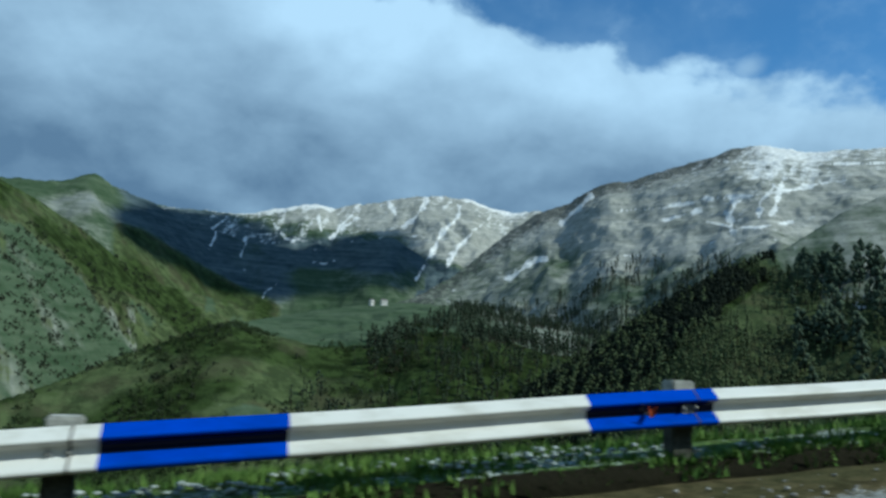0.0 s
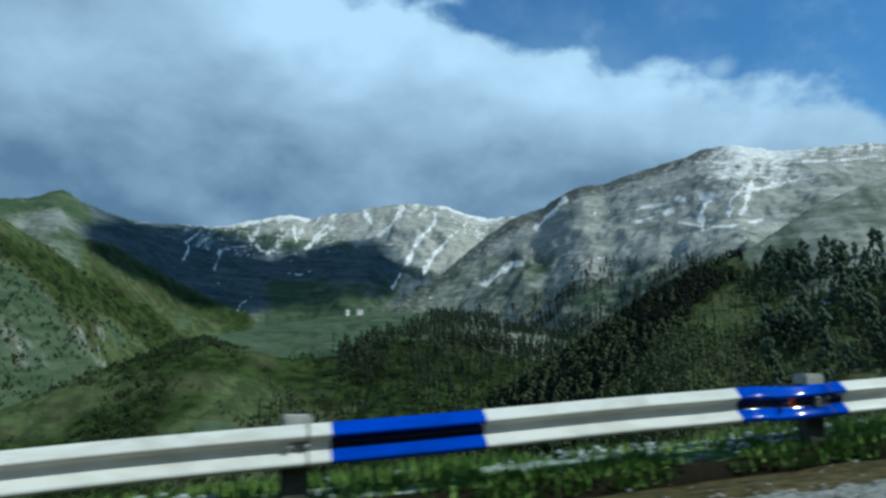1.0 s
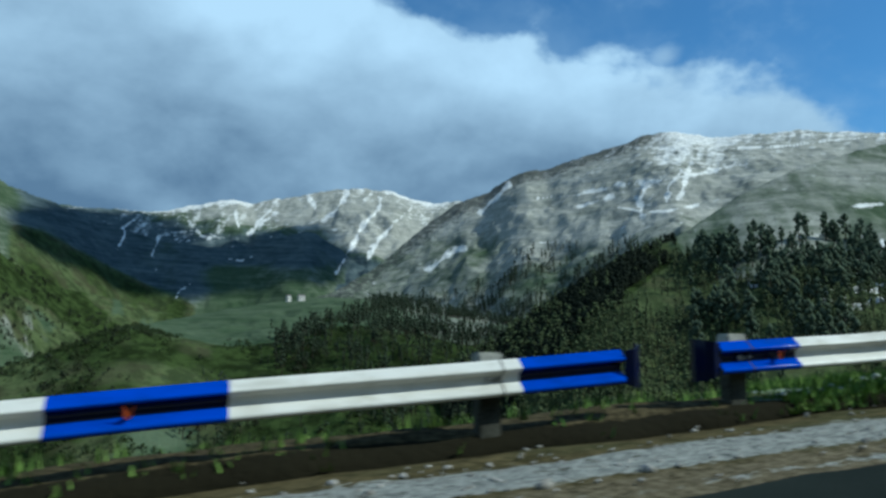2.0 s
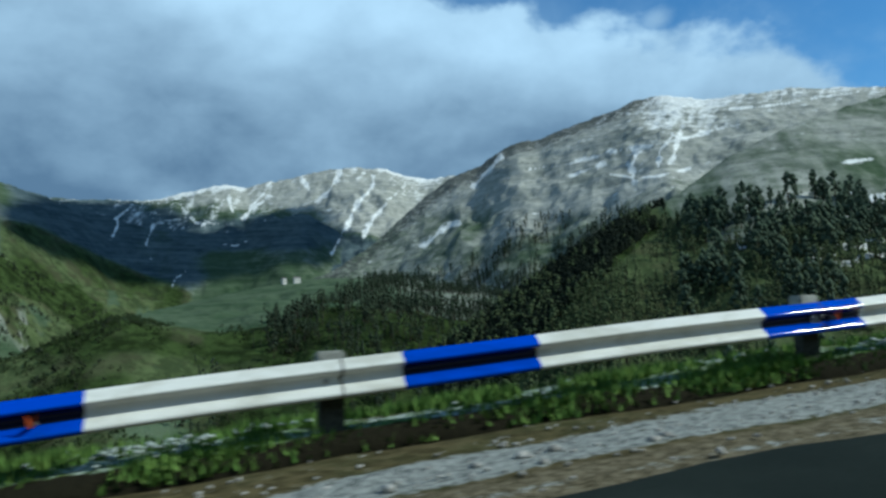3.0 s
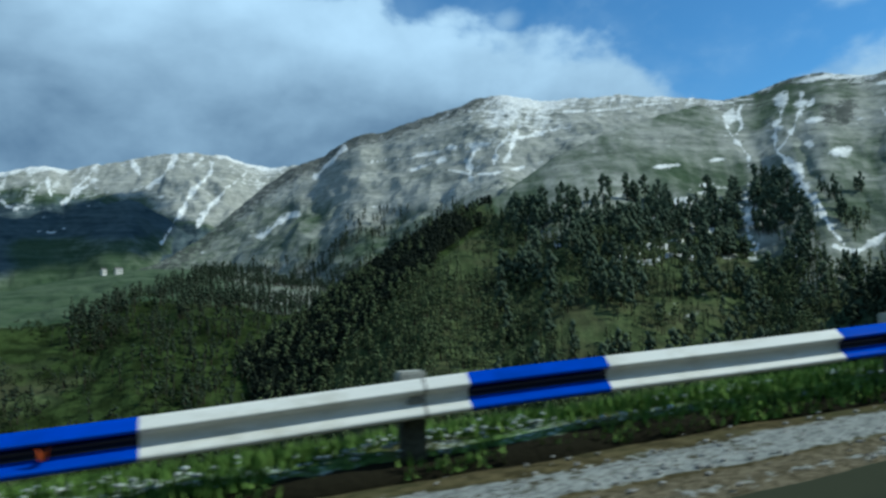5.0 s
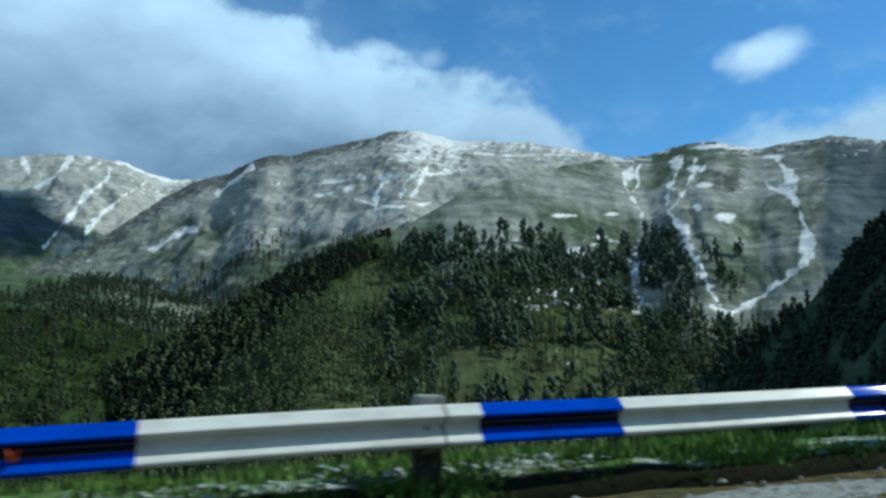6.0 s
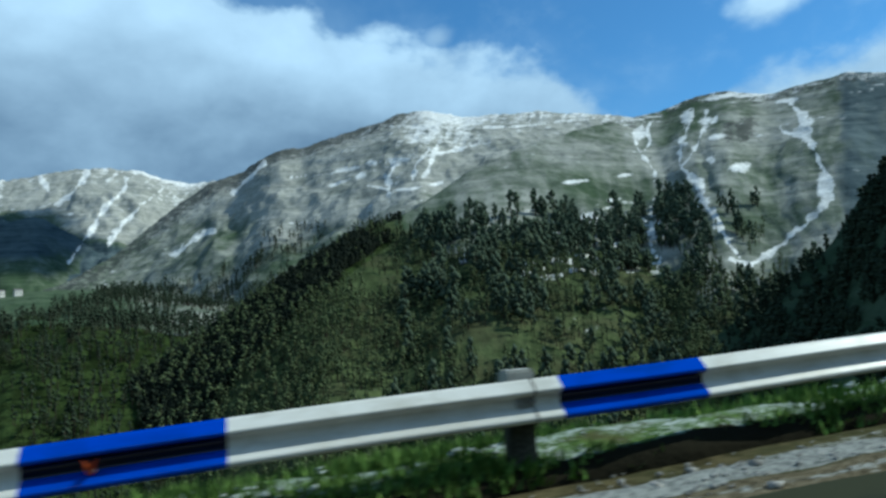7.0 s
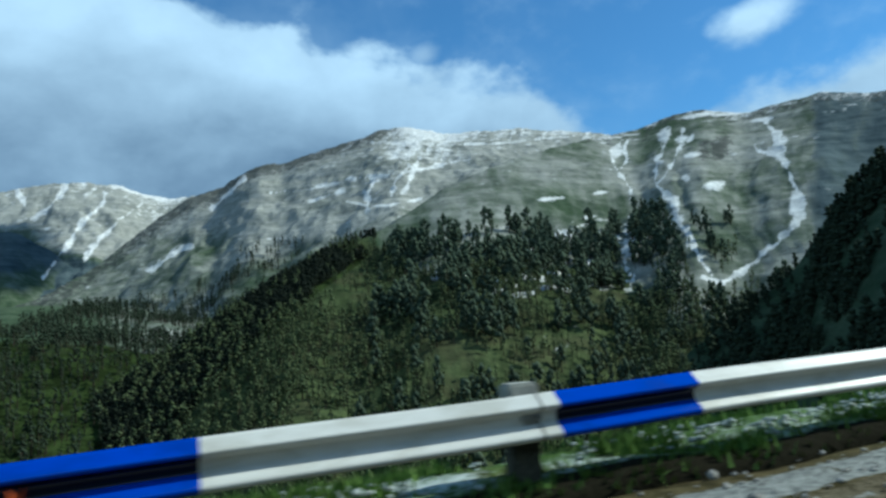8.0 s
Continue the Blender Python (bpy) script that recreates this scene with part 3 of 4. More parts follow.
def build_land():
    az = np.r_[np.arange(-180, -32, 4.0), np.arange(-31, 68.01, 0.11), np.arange(72, 180.1, 4.0)]
    d = np.r_[0.5, 4, 8, np.geomspace(12, 420, 70), np.linspace(428, 1300, 230), np.linspace(1306, 2000, 120), np.linspace(2012, 2420, 36), 2600, 3200, 4200]
    A, Dd = np.meshgrid(az, d, indexing="ij")
    x, y = Dd * np.sin(np.radians(A)), Dd * np.cos(np.radians(A))
    h, who, below, wob, rib = land(A, Dd)
    road = near_road(x.ravel(), y.ravel()).reshape(x.shape)
    front = np.cos(np.radians(A)) > -0.1
    h = np.where(front & (Dd > 60), h, -1e9)
    own = road > h
    z = np.where(own, road, h)
    el = np.degrees(np.arctan2(z, Dd))
    name = np.array(RIDGE_NAMES + ["road"])[np.where(own, -1, who)]
    # what covers the ground
    n1 = fbm(x / 90, y / 90, 5, 21)
    n2 = fbm(A * 1.5 + wob * 2.0 + Dd / 700, Dd / 130, 5, 31)
    snow, rock, crag, brown, shaded_rock = (np.zeros(x.shape) for _ in range(5))
    far, basin, peak, left, right, meadow, spur, near = (name == k for k in RIDGE_NAMES)
    streak = fbm((A - 0.7 * el) * 2.3 + wob * 2.0, (el + 0.3 * A) * 0.8 + wob * 1.0, 5, 51, 0.62)
    # far ridge: tan scree and chutes over a green belt
    belt = np.interp(A, [-18, -8, -3, 1, 5, 8], [10.4, 10.1, 9.4, 8.9, 7.4, 6.5])
    rock += np.where(far, 0.10 + 0.85 * step(el - belt + 1.2 * n1, -0.7, 0.8), 0)
    snow += np.where(far, 0.36 - below / 520 + 0.75 * streak + 0.2 * n1 + 0.75 * step(np.abs(A + 5.2), 3.2, 1.6) * step(below, 34, 12)
                     + 0.6 * step(np.abs(A - 9.5), 3.0, 1.5) * step(below, 30, 8) + 0.4 * step(np.abs(A + 10), 2.5, 1.0) * step(below, 16, 4), 0)
    crag += np.where(far, 0.35 * step(below, 70, 10), 0)
    # green slopes of the valley's other side
    rock += np.where(left, -0.10 + 0.6 * n1, 0) + np.where(peak, 0.30 + 0.7 * n1, 0)
    bush = np.exp(-(((A + 18.3) / 3.2) ** 2 + ((el - 4.4 + 0.35 * (A + 18)) / 1.5) ** 2))
    stony = step(el + 0.5 * (A + 20), 5.4, 3.6) * step(A, -14.5, -17.5)
    rock += np.where(left, (0.30 + 0.5 * n1) * stony - 0.5 * bush, 0)
    brown += np.where(left, 1.22 + 0.8 * n1 + 0.4 * n2 - 0.95 * stony + 1.1 * bush - 0.45 * step(A, -15, -12), 0)
    # basin walls tinted blue-dark to deepen the cloud's shade, green at their foot
    shaded_rock += np.where(basin | peak, 0.22 + 0.60 * step(el, 3.0, 5.0) * step(A, -20.5, -17) + 0.5 * n1 - 0.6 * step(np.abs(A + 1), 6.5, 3.5) * step(el, 7.0, 5.6), 0)
    shaded_rock += np.where(far, 0.8 * step(el - belt + 1.2 * n1, 0.3, -1.2), 0)
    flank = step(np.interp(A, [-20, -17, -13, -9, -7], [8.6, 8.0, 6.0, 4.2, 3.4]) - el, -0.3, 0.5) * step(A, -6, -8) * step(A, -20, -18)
    shaded_rock -= np.where(basin | peak, 0.9 * flank, 0)
    brown += np.where(basin | peak, (1.0 + 0.5 * n1) * flank, 0)
    snow += np.where(basin | peak | left, -0.45, 0)
    rock += np.where(basin, 0.05 + 0.2 * step(A, -6, 0) + 0.4 * n1, 0)
    # scree mountain: pasture below, scree above, snow about the summit
    pasture = np.interp(A, [4, 9, 13, 18, 24, 32, 42], [7.6, 8.4, 8.2, 7.4, 8.2, 10.0, 11.5])
    rock += np.where(right, 0.42 + 0.50 * step(el - pasture + 1.6 * n1, -2.0, 1.8) + 0.30 * n1, 0)
    snow += np.where(right, -0.02 + step(el, 10.5, 15.5) * 0.26 + 0.50 * step(np.abs(A - 30.0), 4.5, 0.8) * step(el, 12.6, 14.4) + 0.28 * step(A, 27, 31) * step(below, 75, 15) + 0.50 * streak + 0.22 * n1, 0)
    crag += np.where(right, 0.80 * step(below, 110, 8) * step(A, 32, 27) + 0.22 * step(el, 8, 12), 0)
    brown += np.where(right, step(z, 60, 10) * 0.35, 0)
    # spur: grey pasture above the wood, a lit clearing beside its shade-darkened edge
    clearing = step(A, 27, 28) * step(A, 33, 31) * step(el, 6.8, 7.6)
    rock += np.where(spur, 0.06 + step(z, 20, 95) * 0.43 + 0.40 * n1 + 0.2 * n2 + 0.06 * step(A, 46, 51) - 0.28 * clearing, 0)
    rock += np.where(spur, 0.45 * step(A, 45, 47.5) * step(el, -0.5, 1.5) * step(el, 6, 4), 0)
    rock += np.where(meadow & (A > 2), 0.30 * step(A, 2, 10) + 0.5 * n1, 0)
    shaded_rock += np.where(spur, 0.75 * step(A + 0.8 * n1, 57.4, 59.6) + 0.3 * n2, 0) * step(A, 56, 58)
    snow += np.where(spur, step(z, 120, 330) * 0.22 - 0.10 + 0.42 * streak + 0.2 * n1 + 0.35 * step(A, 43, 46) * step(below, 30, 6), 0)
    crag += np.where(spur, 0.45 * step(A, 42, 45) * step(below, 90, 15) + 0.9 * step(np.abs(A - 52.4), 1.8, 0.6) * step(np.abs(el - 12.2), 1.3, 0.4) + 0.3 * step(below, 40, 8), 0)
    brown += np.where(spur, step(z, 62, 18) * 0.60 + 0.80 * step(np.where(A < 31, 8.4, tree_line(A) - 0.9) - el, 0.2, 1.8) * step(A, 51, 48) + 0.35 * n1 - 0.6 * step(A, 45, 47.5) * step(el, -0.5, 1.5), 0)
    # a strip below the spur's crest is coloured dark to stand for shade
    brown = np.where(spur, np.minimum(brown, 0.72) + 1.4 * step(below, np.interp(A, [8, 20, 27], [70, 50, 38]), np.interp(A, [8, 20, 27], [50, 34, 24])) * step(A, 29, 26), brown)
    brown += np.where(near, 0.15 + 0.4 * n1, 0)
    brown += np.where((meadow & (Dd < 740)) | own, 0.98 + 1.3 * n1 + 0.35 * step(A, -19, -14) * step(el, -2.5, -0.5), 0)
    for ga, ge, wide in GULLIES:
        t = np.linspace(0, 1, 90)
        q = np.linspace(0, 1, len(ga))
        la, le = np.interp(t, q, ga), np.interp(t, q, ge)
        zone = (A > min(ga) - 2) & (A < max(ga) + 2) & (spur | right | basin | far | left | peak) & (el > min(ge) - 1) & (el < max(ge) + 1)
        i = np.nonzero(zone)
        bend = np.where(spur[i], 0.36, np.where(far[i], 0.24, 0.10))
        off = np.sqrt(((A[i][:, None] + (bend * n1[i] + bend * n2[i])[:, None] - la) ** 2 + (el[i][:, None] - le) ** 2).min(1))
        w = wide * np.maximum(0.35, 1.0 + 2.4 * fbm(el[i] * 1.9, A[i] * 1.2, 4, 57))
        w = w * np.where(spur[i], 0.72, np.where(right[i], 1.7, np.where(far[i], 0.75, 0.55)))
        snow[i] = np.maximum(snow[i], np.where(spur[i], 1.06, np.where(basin[i] | peak[i], 1.15, 1.15)) - step(off, w * 0.3, w * 2.2) * 1.3 + 0.2 * n1[i])
    remnant = step(fbm(A * 1.2 + 0.5 * n1, el * 2.8, 3, 91), 0.17, 0.27) * step(A, 35, 39) * step(A, 50, 47) * step(el, 2.0, 4.0) * step(el, 9.0, 7.5)
    snow = np.where(spur, np.maximum(snow, 1.0 * remnant), snow)
    for pa, pe, ra, re in PATCHES:
        rr = np.sqrt(((A - pa) / ra) ** 2 + ((el - pe) / re) ** 2)
        snow = np.where(spur, np.maximum(snow, 1.15 - 0.55 * rr**2 + 0.3 * n1), snow)
    na, nd = x.shape
    idx = np.arange(na * nd).reshape(na, nd)
    f = np.stack([idx[:-1, :-1], idx[1:, :-1], idx[1:, 1:], idx[:-1, 1:]], -1).reshape(-1, 4)
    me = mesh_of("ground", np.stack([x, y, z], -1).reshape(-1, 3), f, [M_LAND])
    for key, val in (("snow", snow), ("rock", rock), ("crag", crag), ("brown", brown), ("shaded_rock", shaded_rock)):
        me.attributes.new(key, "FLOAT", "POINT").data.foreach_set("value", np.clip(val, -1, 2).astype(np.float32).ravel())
    ob = tagged(new("ground", me), "mountain valley of green meadow, grey scree and old snow", "ground", kind="structure")
    return az, d, z, name


LAND_AZ, LAND_D, LAND_Z, LAND_NAME = build_land()


def land_at(az, d):
    """Height and ridge of the built land, between its corners."""
    i = np.clip(np.searchsorted(LAND_AZ, az) - 1, 0, len(LAND_AZ) - 2)
    j = np.clip(np.searchsorted(LAND_D, d) - 1, 0, len(LAND_D) - 2)
    u = (az - LAND_AZ[i]) / (LAND_AZ[i + 1] - LAND_AZ[i])
    v = (d - LAND_D[j]) / (LAND_D[j + 1] - LAND_D[j])
    z = (LAND_Z[i, j] * (1 - u) + LAND_Z[i + 1, j] * u) * (1 - v) + (LAND_Z[i, j + 1] * (1 - u) + LAND_Z[i + 1, j + 1] * u) * v
    return z, LAND_NAME[i, j]


# ---- the cloud out of view overhead whose shade lies on the far basin ----
ACROSS = SUN_WAY.cross(Vector((0, 0, 1))).normalized() * -1.0
ALONG = SUN_WAY.cross(ACROSS).normalized()
ALONG = ALONG if ALONG.z > 0 else -ALONG
ACROSS = ACROSS if ACROSS.x > 0 else -ACROSS


def cloud(puffs, away, label):
    """A cumulus of lumpy puffs, each by its place across and along the sun's way and its radius."""
    r = np.random.default_rng(17)
    V, F, base = [], [], 0
    for u, v, wide in puffs:
        bm = bmesh.new()
        bmesh.ops.create_icosphere(bm, subdivisions=4, radius=1.0)
        mid = ACROSS * u + ALONG * v + SUN_WAY * (away + float(r.uniform(-0.4, 0.4)) * wide)
        for p in bm.verts:
            k = 0.97 + 0.16 * noise.noise(p.co * 2.1 + mid * 0.01) + 0.09 * noise.noise(p.co * 5.5 + mid * 0.01)
            p.co = mid + p.co * (wide * k)
        V.append(np.array([p.co[:] for p in bm.verts]))
        F.append(np.array([[p.index for p in f.verts] for f in bm.faces]) + base)
        base += len(bm.verts)
        bm.free()
    return tagged(new("cloud", mesh_of("cloud", np.concatenate(V), np.concatenate(F), [M_CLOUD])), label, "cloud", kind="structure")


cloud([(1500, 705, 220), (1200, 725, 85), (1620, 665, 220), (1700, 985, 220), (1520, 485, 85), (1880, 685, 60), (1320, 725, 120), (1120, 705, 40),
       (1900, 1005, 60), (1800, 645, 85), (1240, 765, 60), (1480, 445, 40), (1940, 1025, 40)], 3300,
      "broad grey cumulus cloud high above the far basin")

# ---- road, shoulder and verge: strips beside the rail ----


def lane(s):
    """Distance from the rail to the edge of the asphalt."""
    return np.interp(s, [0, 32, 50, 58, 66, 84, 100], [2.0, 2.0, 2.06, 1.75, 1.33, 1.05, 1.1])


def strip(name, offs, ups, mat, label, category, ripple=0.0, s0=-80, s1=230, every=0.5, follow=False, ragged=0.0, last=0.0):
    s = np.arange(s0, s1, every)
    o = np.asarray(offs, float)
    ss, oo = np.meshgrid(s, o, indexing="ij")
    uu = np.broadcast_to(np.asarray(ups, float), ss.shape).copy()
    inner = np.ones(len(o))
    inner[0], inner[-1] = ragged, last
    wig = fbm(ss / 0.9, oo * 2, 4, 41, 0.65)
    place = np.where(oo < 2.3, 0.06 + (oo - 0.06) * (lane(ss) - 0.06) / 1.94, oo) if follow else oo
    p = beside(ss.ravel(), (place + 0.10 * wig * inner).ravel(), (uu + ripple * fbm(ss * 1.1, oo * 3, 4, 43) * inner).ravel())
    idx = np.arange(ss.size).reshape(ss.shape)
    f = np.stack([idx[:-1, :-1], idx[:-1, 1:], idx[1:, 1:], idx[1:, :-1]], -1).reshape(-1, 4)[:, ::-1]
    me = mesh_of(name, p, f, [mat])
    wave = fbm(ss / 2.5, oo, 3, 47)
    pale = step(oo, 0.52 + 0.45 * wave + 0.35 * step(ss, 26, 6), 0.90 + 0.45 * wave + 0.35 * step(ss, 26, 6)) * step(oo, 1.46, 1.36) * 0.80 + np.exp(-(((oo - 1.36 - 0.05 * wave) / 0.07) ** 2)) * 0.45 + np.exp(-(((oo - 1.78) / 0.08) ** 2)) * 0.55 + 0.2 * wave
    # two of these masks paint the shade at the turf's foot
    for key, val in (("pale", pale), ("foot_shade", step(oo, 0.20, 0.05) * 0.62), ("turf_shade", step(oo, -0.10, -0.01) * 0.9), ("frost", step(oo, -4.2, -1.8)), ("sand", step(oo, 1.38, 1.52)), ("bare", step(np.abs(ss - 24.6) + 1.5 * wave, 3.4, 2.4) * step(oo, -2.0, -1.0)), ("dust", step(oo, 3.0, 1.9) * (0.25 + 0.75 * step(ss, 52, 62)))):
        me.attributes.new(key, "FLOAT", "POINT").data.foreach_set("value", val.astype(np.float32).ravel())
    return tagged(new(name, me), label, category, kind="structure")


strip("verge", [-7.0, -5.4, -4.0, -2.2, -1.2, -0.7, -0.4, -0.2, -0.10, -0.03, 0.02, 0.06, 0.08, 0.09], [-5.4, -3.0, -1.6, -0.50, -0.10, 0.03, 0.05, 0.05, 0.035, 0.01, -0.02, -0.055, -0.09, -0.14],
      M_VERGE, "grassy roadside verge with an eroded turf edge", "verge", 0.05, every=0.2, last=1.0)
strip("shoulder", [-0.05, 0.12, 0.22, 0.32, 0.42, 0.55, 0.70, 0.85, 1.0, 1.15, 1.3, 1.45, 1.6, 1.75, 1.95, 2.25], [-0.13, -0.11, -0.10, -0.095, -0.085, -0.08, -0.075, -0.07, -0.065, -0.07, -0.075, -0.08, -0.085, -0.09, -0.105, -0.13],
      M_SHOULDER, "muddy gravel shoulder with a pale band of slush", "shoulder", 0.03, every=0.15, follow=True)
strip("road", [1.98, 2.15, 2.4, 2.7, 3.0, 4.0, 6.0, 8.0, 9.8, 10.3], [-0.088, -0.087, -0.085, -0.083, -0.08, -0.075, -0.07, -0.08, -0.11, -0.95], M_ASPHALT, "dark grey patched asphalt mountain road", "road", 0.004, every=0.25, follow=True, ragged=1.0)

# ---- guard rails ----
BLUE_LONG, PERIOD = 1.016, 3.0
# the beam's cross-section: towards the road, and up from its lower edge
W_OUT = [0.052, 0.061, 0.069, 0.073, 0.072, 0.066, 0.016, 0.005, 0.001, 0.000, 0.002, 0.008, 0.050, 0.058, 0.061, 0.060, 0.053, 0.000, -0.010]
W_UP = [0.0, 0.005, 0.013, 0.022, 0.032, 0.041, 0.082, 0.091, 0.100, 0.118, 0.140, 0.150, 0.168, 0.175, 0.182, 0.190, 0.198, 0.240, 0.255]


def beam_bm(s0, s1, dents=(), proud=0.0, trough_shade=False):
    """A stretch of two-wave beam, 4 mm thick, along the rail's line."""
    bm = bmesh.new()
    s = np.linspace(s0, s1, max(2, int((s1 - s0) / 0.12) + 1))
    rows = []
    for v in s:
        lean = 0.012 * math.sin(v * 0.9) + 0.008 * math.sin(v * 2.3 + 1)
        rise = 0.010 * math.sin(v * 0.55 + 0.6) + 0.005 * math.sin(v * 1.7)
        push = sum(depth * math.exp(-(((v - at) / wide) ** 2)) for at, wide, depth in dents)
        ring = []
        for face in (0, 1):
            order = range(len(W_OUT)) if face == 0 else range(len(W_OUT) - 1, -1, -1)
            for k in order:
                o, u = W_OUT[k], W_UP[k]
                flat = 1.0 - 0.6 * min(1.0, abs(push) * 12)
                p = beside(v, o * flat + (0.004 if face == 0 else 0.0) + lean + push + proud, BANK - RAIL_HIGH + u + rise + 0.35 * push)
                ring.append(bm.verts.new(p))
        rows.append(ring)
    n = len(rows[0])
    for a, b in zip(rows, rows[1:]):
        for k in range(n):
            f = bm.faces.new((a[k], b[k], b[(k + 1) % n], a[(k + 1) % n]))
            # recessed faces of blue beams take near-black navy, deepening their shade
            f.material_index = 1 if trough_shade and 7 <= k <= 11 else 0
    bmesh.ops.recalc_face_normals(bm, faces=bm.faces)
    for f in bm.faces:
        f.smooth = True
    return bm


def post_bm(s, tall):
    h = float(np.interp(s, S, _h))
    bm = box_bm(0.17, 0.13, tall + 0.5, bevel=0.012, turn=h)
    bmesh.ops.translate(bm, vec=beside(s, -0.115, BANK + 0.055 - (tall + 0.5) / 2), verts=bm.verts)
    return bm


def guard_rail(first_blue, s_from, s_to, posts, reflectors, dents, end_at=None):
    root = new("guard_rail")
    tagged(root, "blue and white striped steel guard rail on grey posts", "guard rail", "guard rails along the road")
    edges, k = [s_from], math.floor((s_from - first_blue) / PERIOD)
    while True:
        for e in (first_blue + PERIOD * k, first_blue + PERIOD * k + BLUE_LONG):
            if s_from + 0.05 < e < s_to - 0.05:
                edges.append(e)
        k += 1
        if first_blue + PERIOD * k > s_to:
            break
    edges = sorted(edges) + [s_to]
    for a, b in zip(edges, edges[1:]):
        blue = ((a + b) / 2 - first_blue) % PERIOD < BLUE_LONG
        near = [q for q in dents if a - 1.5 < q[0] < b + 1.5]
        ob = part("beam", beam_bm(a, b, near, trough_shade=blue), M_BLUE if blue else M_WHITE, root, "blue enamelled steel beam" if blue else "chalky white painted steel beam")
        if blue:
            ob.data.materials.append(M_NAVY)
    for s in posts:
        if s_from < s < s_to:
            h = float(np.interp(s, S, _h))
            p = part("post", post_bm(s, 0.5), M_POST, root, "dark post shaft with the beam shade put into its colour")
            bm = box_bm(0.19, 0.15, 0.10, bevel=0.014, turn=h)
            bmesh.ops.translate(bm, vec=beside(s, -0.115, BANK + 0.012), verts=bm.verts)
            part("cap", bm, M_CAP, p, "pale grey post cap")
            bm = box_bm(0.10, 0.07, 0.14, bevel=0.008, turn=h)
            bmesh.ops.translate(bm, vec=beside(s, -0.03, BANK - 0.13), verts=bm.verts)
            part("spacer", bm, M_STEEL, root, "grey steel spacer block")
            part("splice", beam_bm(s + 0.05, s + 0.062, (), 0.003), M_RUST, root, "rusty overlap edge of the beam")
            for u in (-0.05, 0.05):
                bm = bmesh.new()
                bmesh.ops.create_uvsphere(bm, u_segments=8, v_segments=5, radius=0.017)
                bmesh.ops.translate(bm, vec=beside(s + u, 0.022, BANK - RAIL_HIGH / 2), verts=bm.verts)
                part("bolt", bm, M_STEEL, root)
    for s in reflectors:
        if s_from < s < s_to:
            bm = bmesh.new()
            # bent plate with a notch in its top
            for tip in (-1, 1):
                q = [(0.0, -0.042), (tip * 0.017, -0.034), (tip * 0.033, 0.045), (tip * 0.010, 0.018), (0.0, 0.0)]
                v = [bm.verts.new(beside(s + a, 0.085 + abs(a) * 0.5, BANK - RAIL_HIGH / 2 + 0.0 + b)) for a, b in q]
                bm.faces.new(v if tip > 0 else v[::-1])
            bmesh.ops.solidify(bm, geom=bm.faces[:], thickness=0.006)
            r = part("reflector", bm, M_ORANGE, root, "orange notched plastic reflector")
            part("bracket", box_bm(0.03, 0.08, 0.02, beside(s, 0.045, BANK - RAIL_HIGH / 2 - 0.02), 0.003), M_STEEL, r)
    if end_at is not None:
        # flared end shoe
        bm = bmesh.new()
        tip = 1 if end_at > (s_from + s_to) / 2 else -1
        rows = []
        for j, (ds, o, grow) in enumerate(((0.0, 0.03, 0.0), (0.07, 0.05, 0.012), (0.13, 0.02, 0.03), (0.17, -0.06, 0.04), (0.17, -0.12, 0.045))):
            rows.append([bm.verts.new(beside(end_at + tip * ds, o, BANK - RAIL_HIGH - grow + u * (RAIL_HIGH + 2 * grow))) for u in (0, 0.25, 0.5, 0.75, 1)])
        for a, b in zip(rows, rows[1:]):
            for i in range(4):
                bm.faces.new((a[i], a[i + 1], b[i + 1], b[i]))
        bmesh.ops.recalc_face_normals(bm, faces=bm.faces)
        bmesh.ops.solidify(bm, geom=bm.faces[:], thickness=0.006)
        part("end_shoe", bm, M_NAVY, root, "dark blue rounded end shoe")
    return root


guard_rail(4.30 - 24, -40.0, 26.15, [5.1 + 4.0 * k for k in range(-11, 6)], [4.75 + 6 * k for k in range(-7, 4)],
           [(16.9, 0.35, -0.045), (16.45, 0.2, 0.03)], end_at=26.15)
guard_rail(26.765, 27.02, 175.0, [27.25 + 4.02 * k for k in range(37)], [27.56 + 5.95 * k for k in range(25)], [(28.4, 0.3, -0.01), (51.2, 0.4, 0.012)], end_at=27.02)

# ---- trees ----


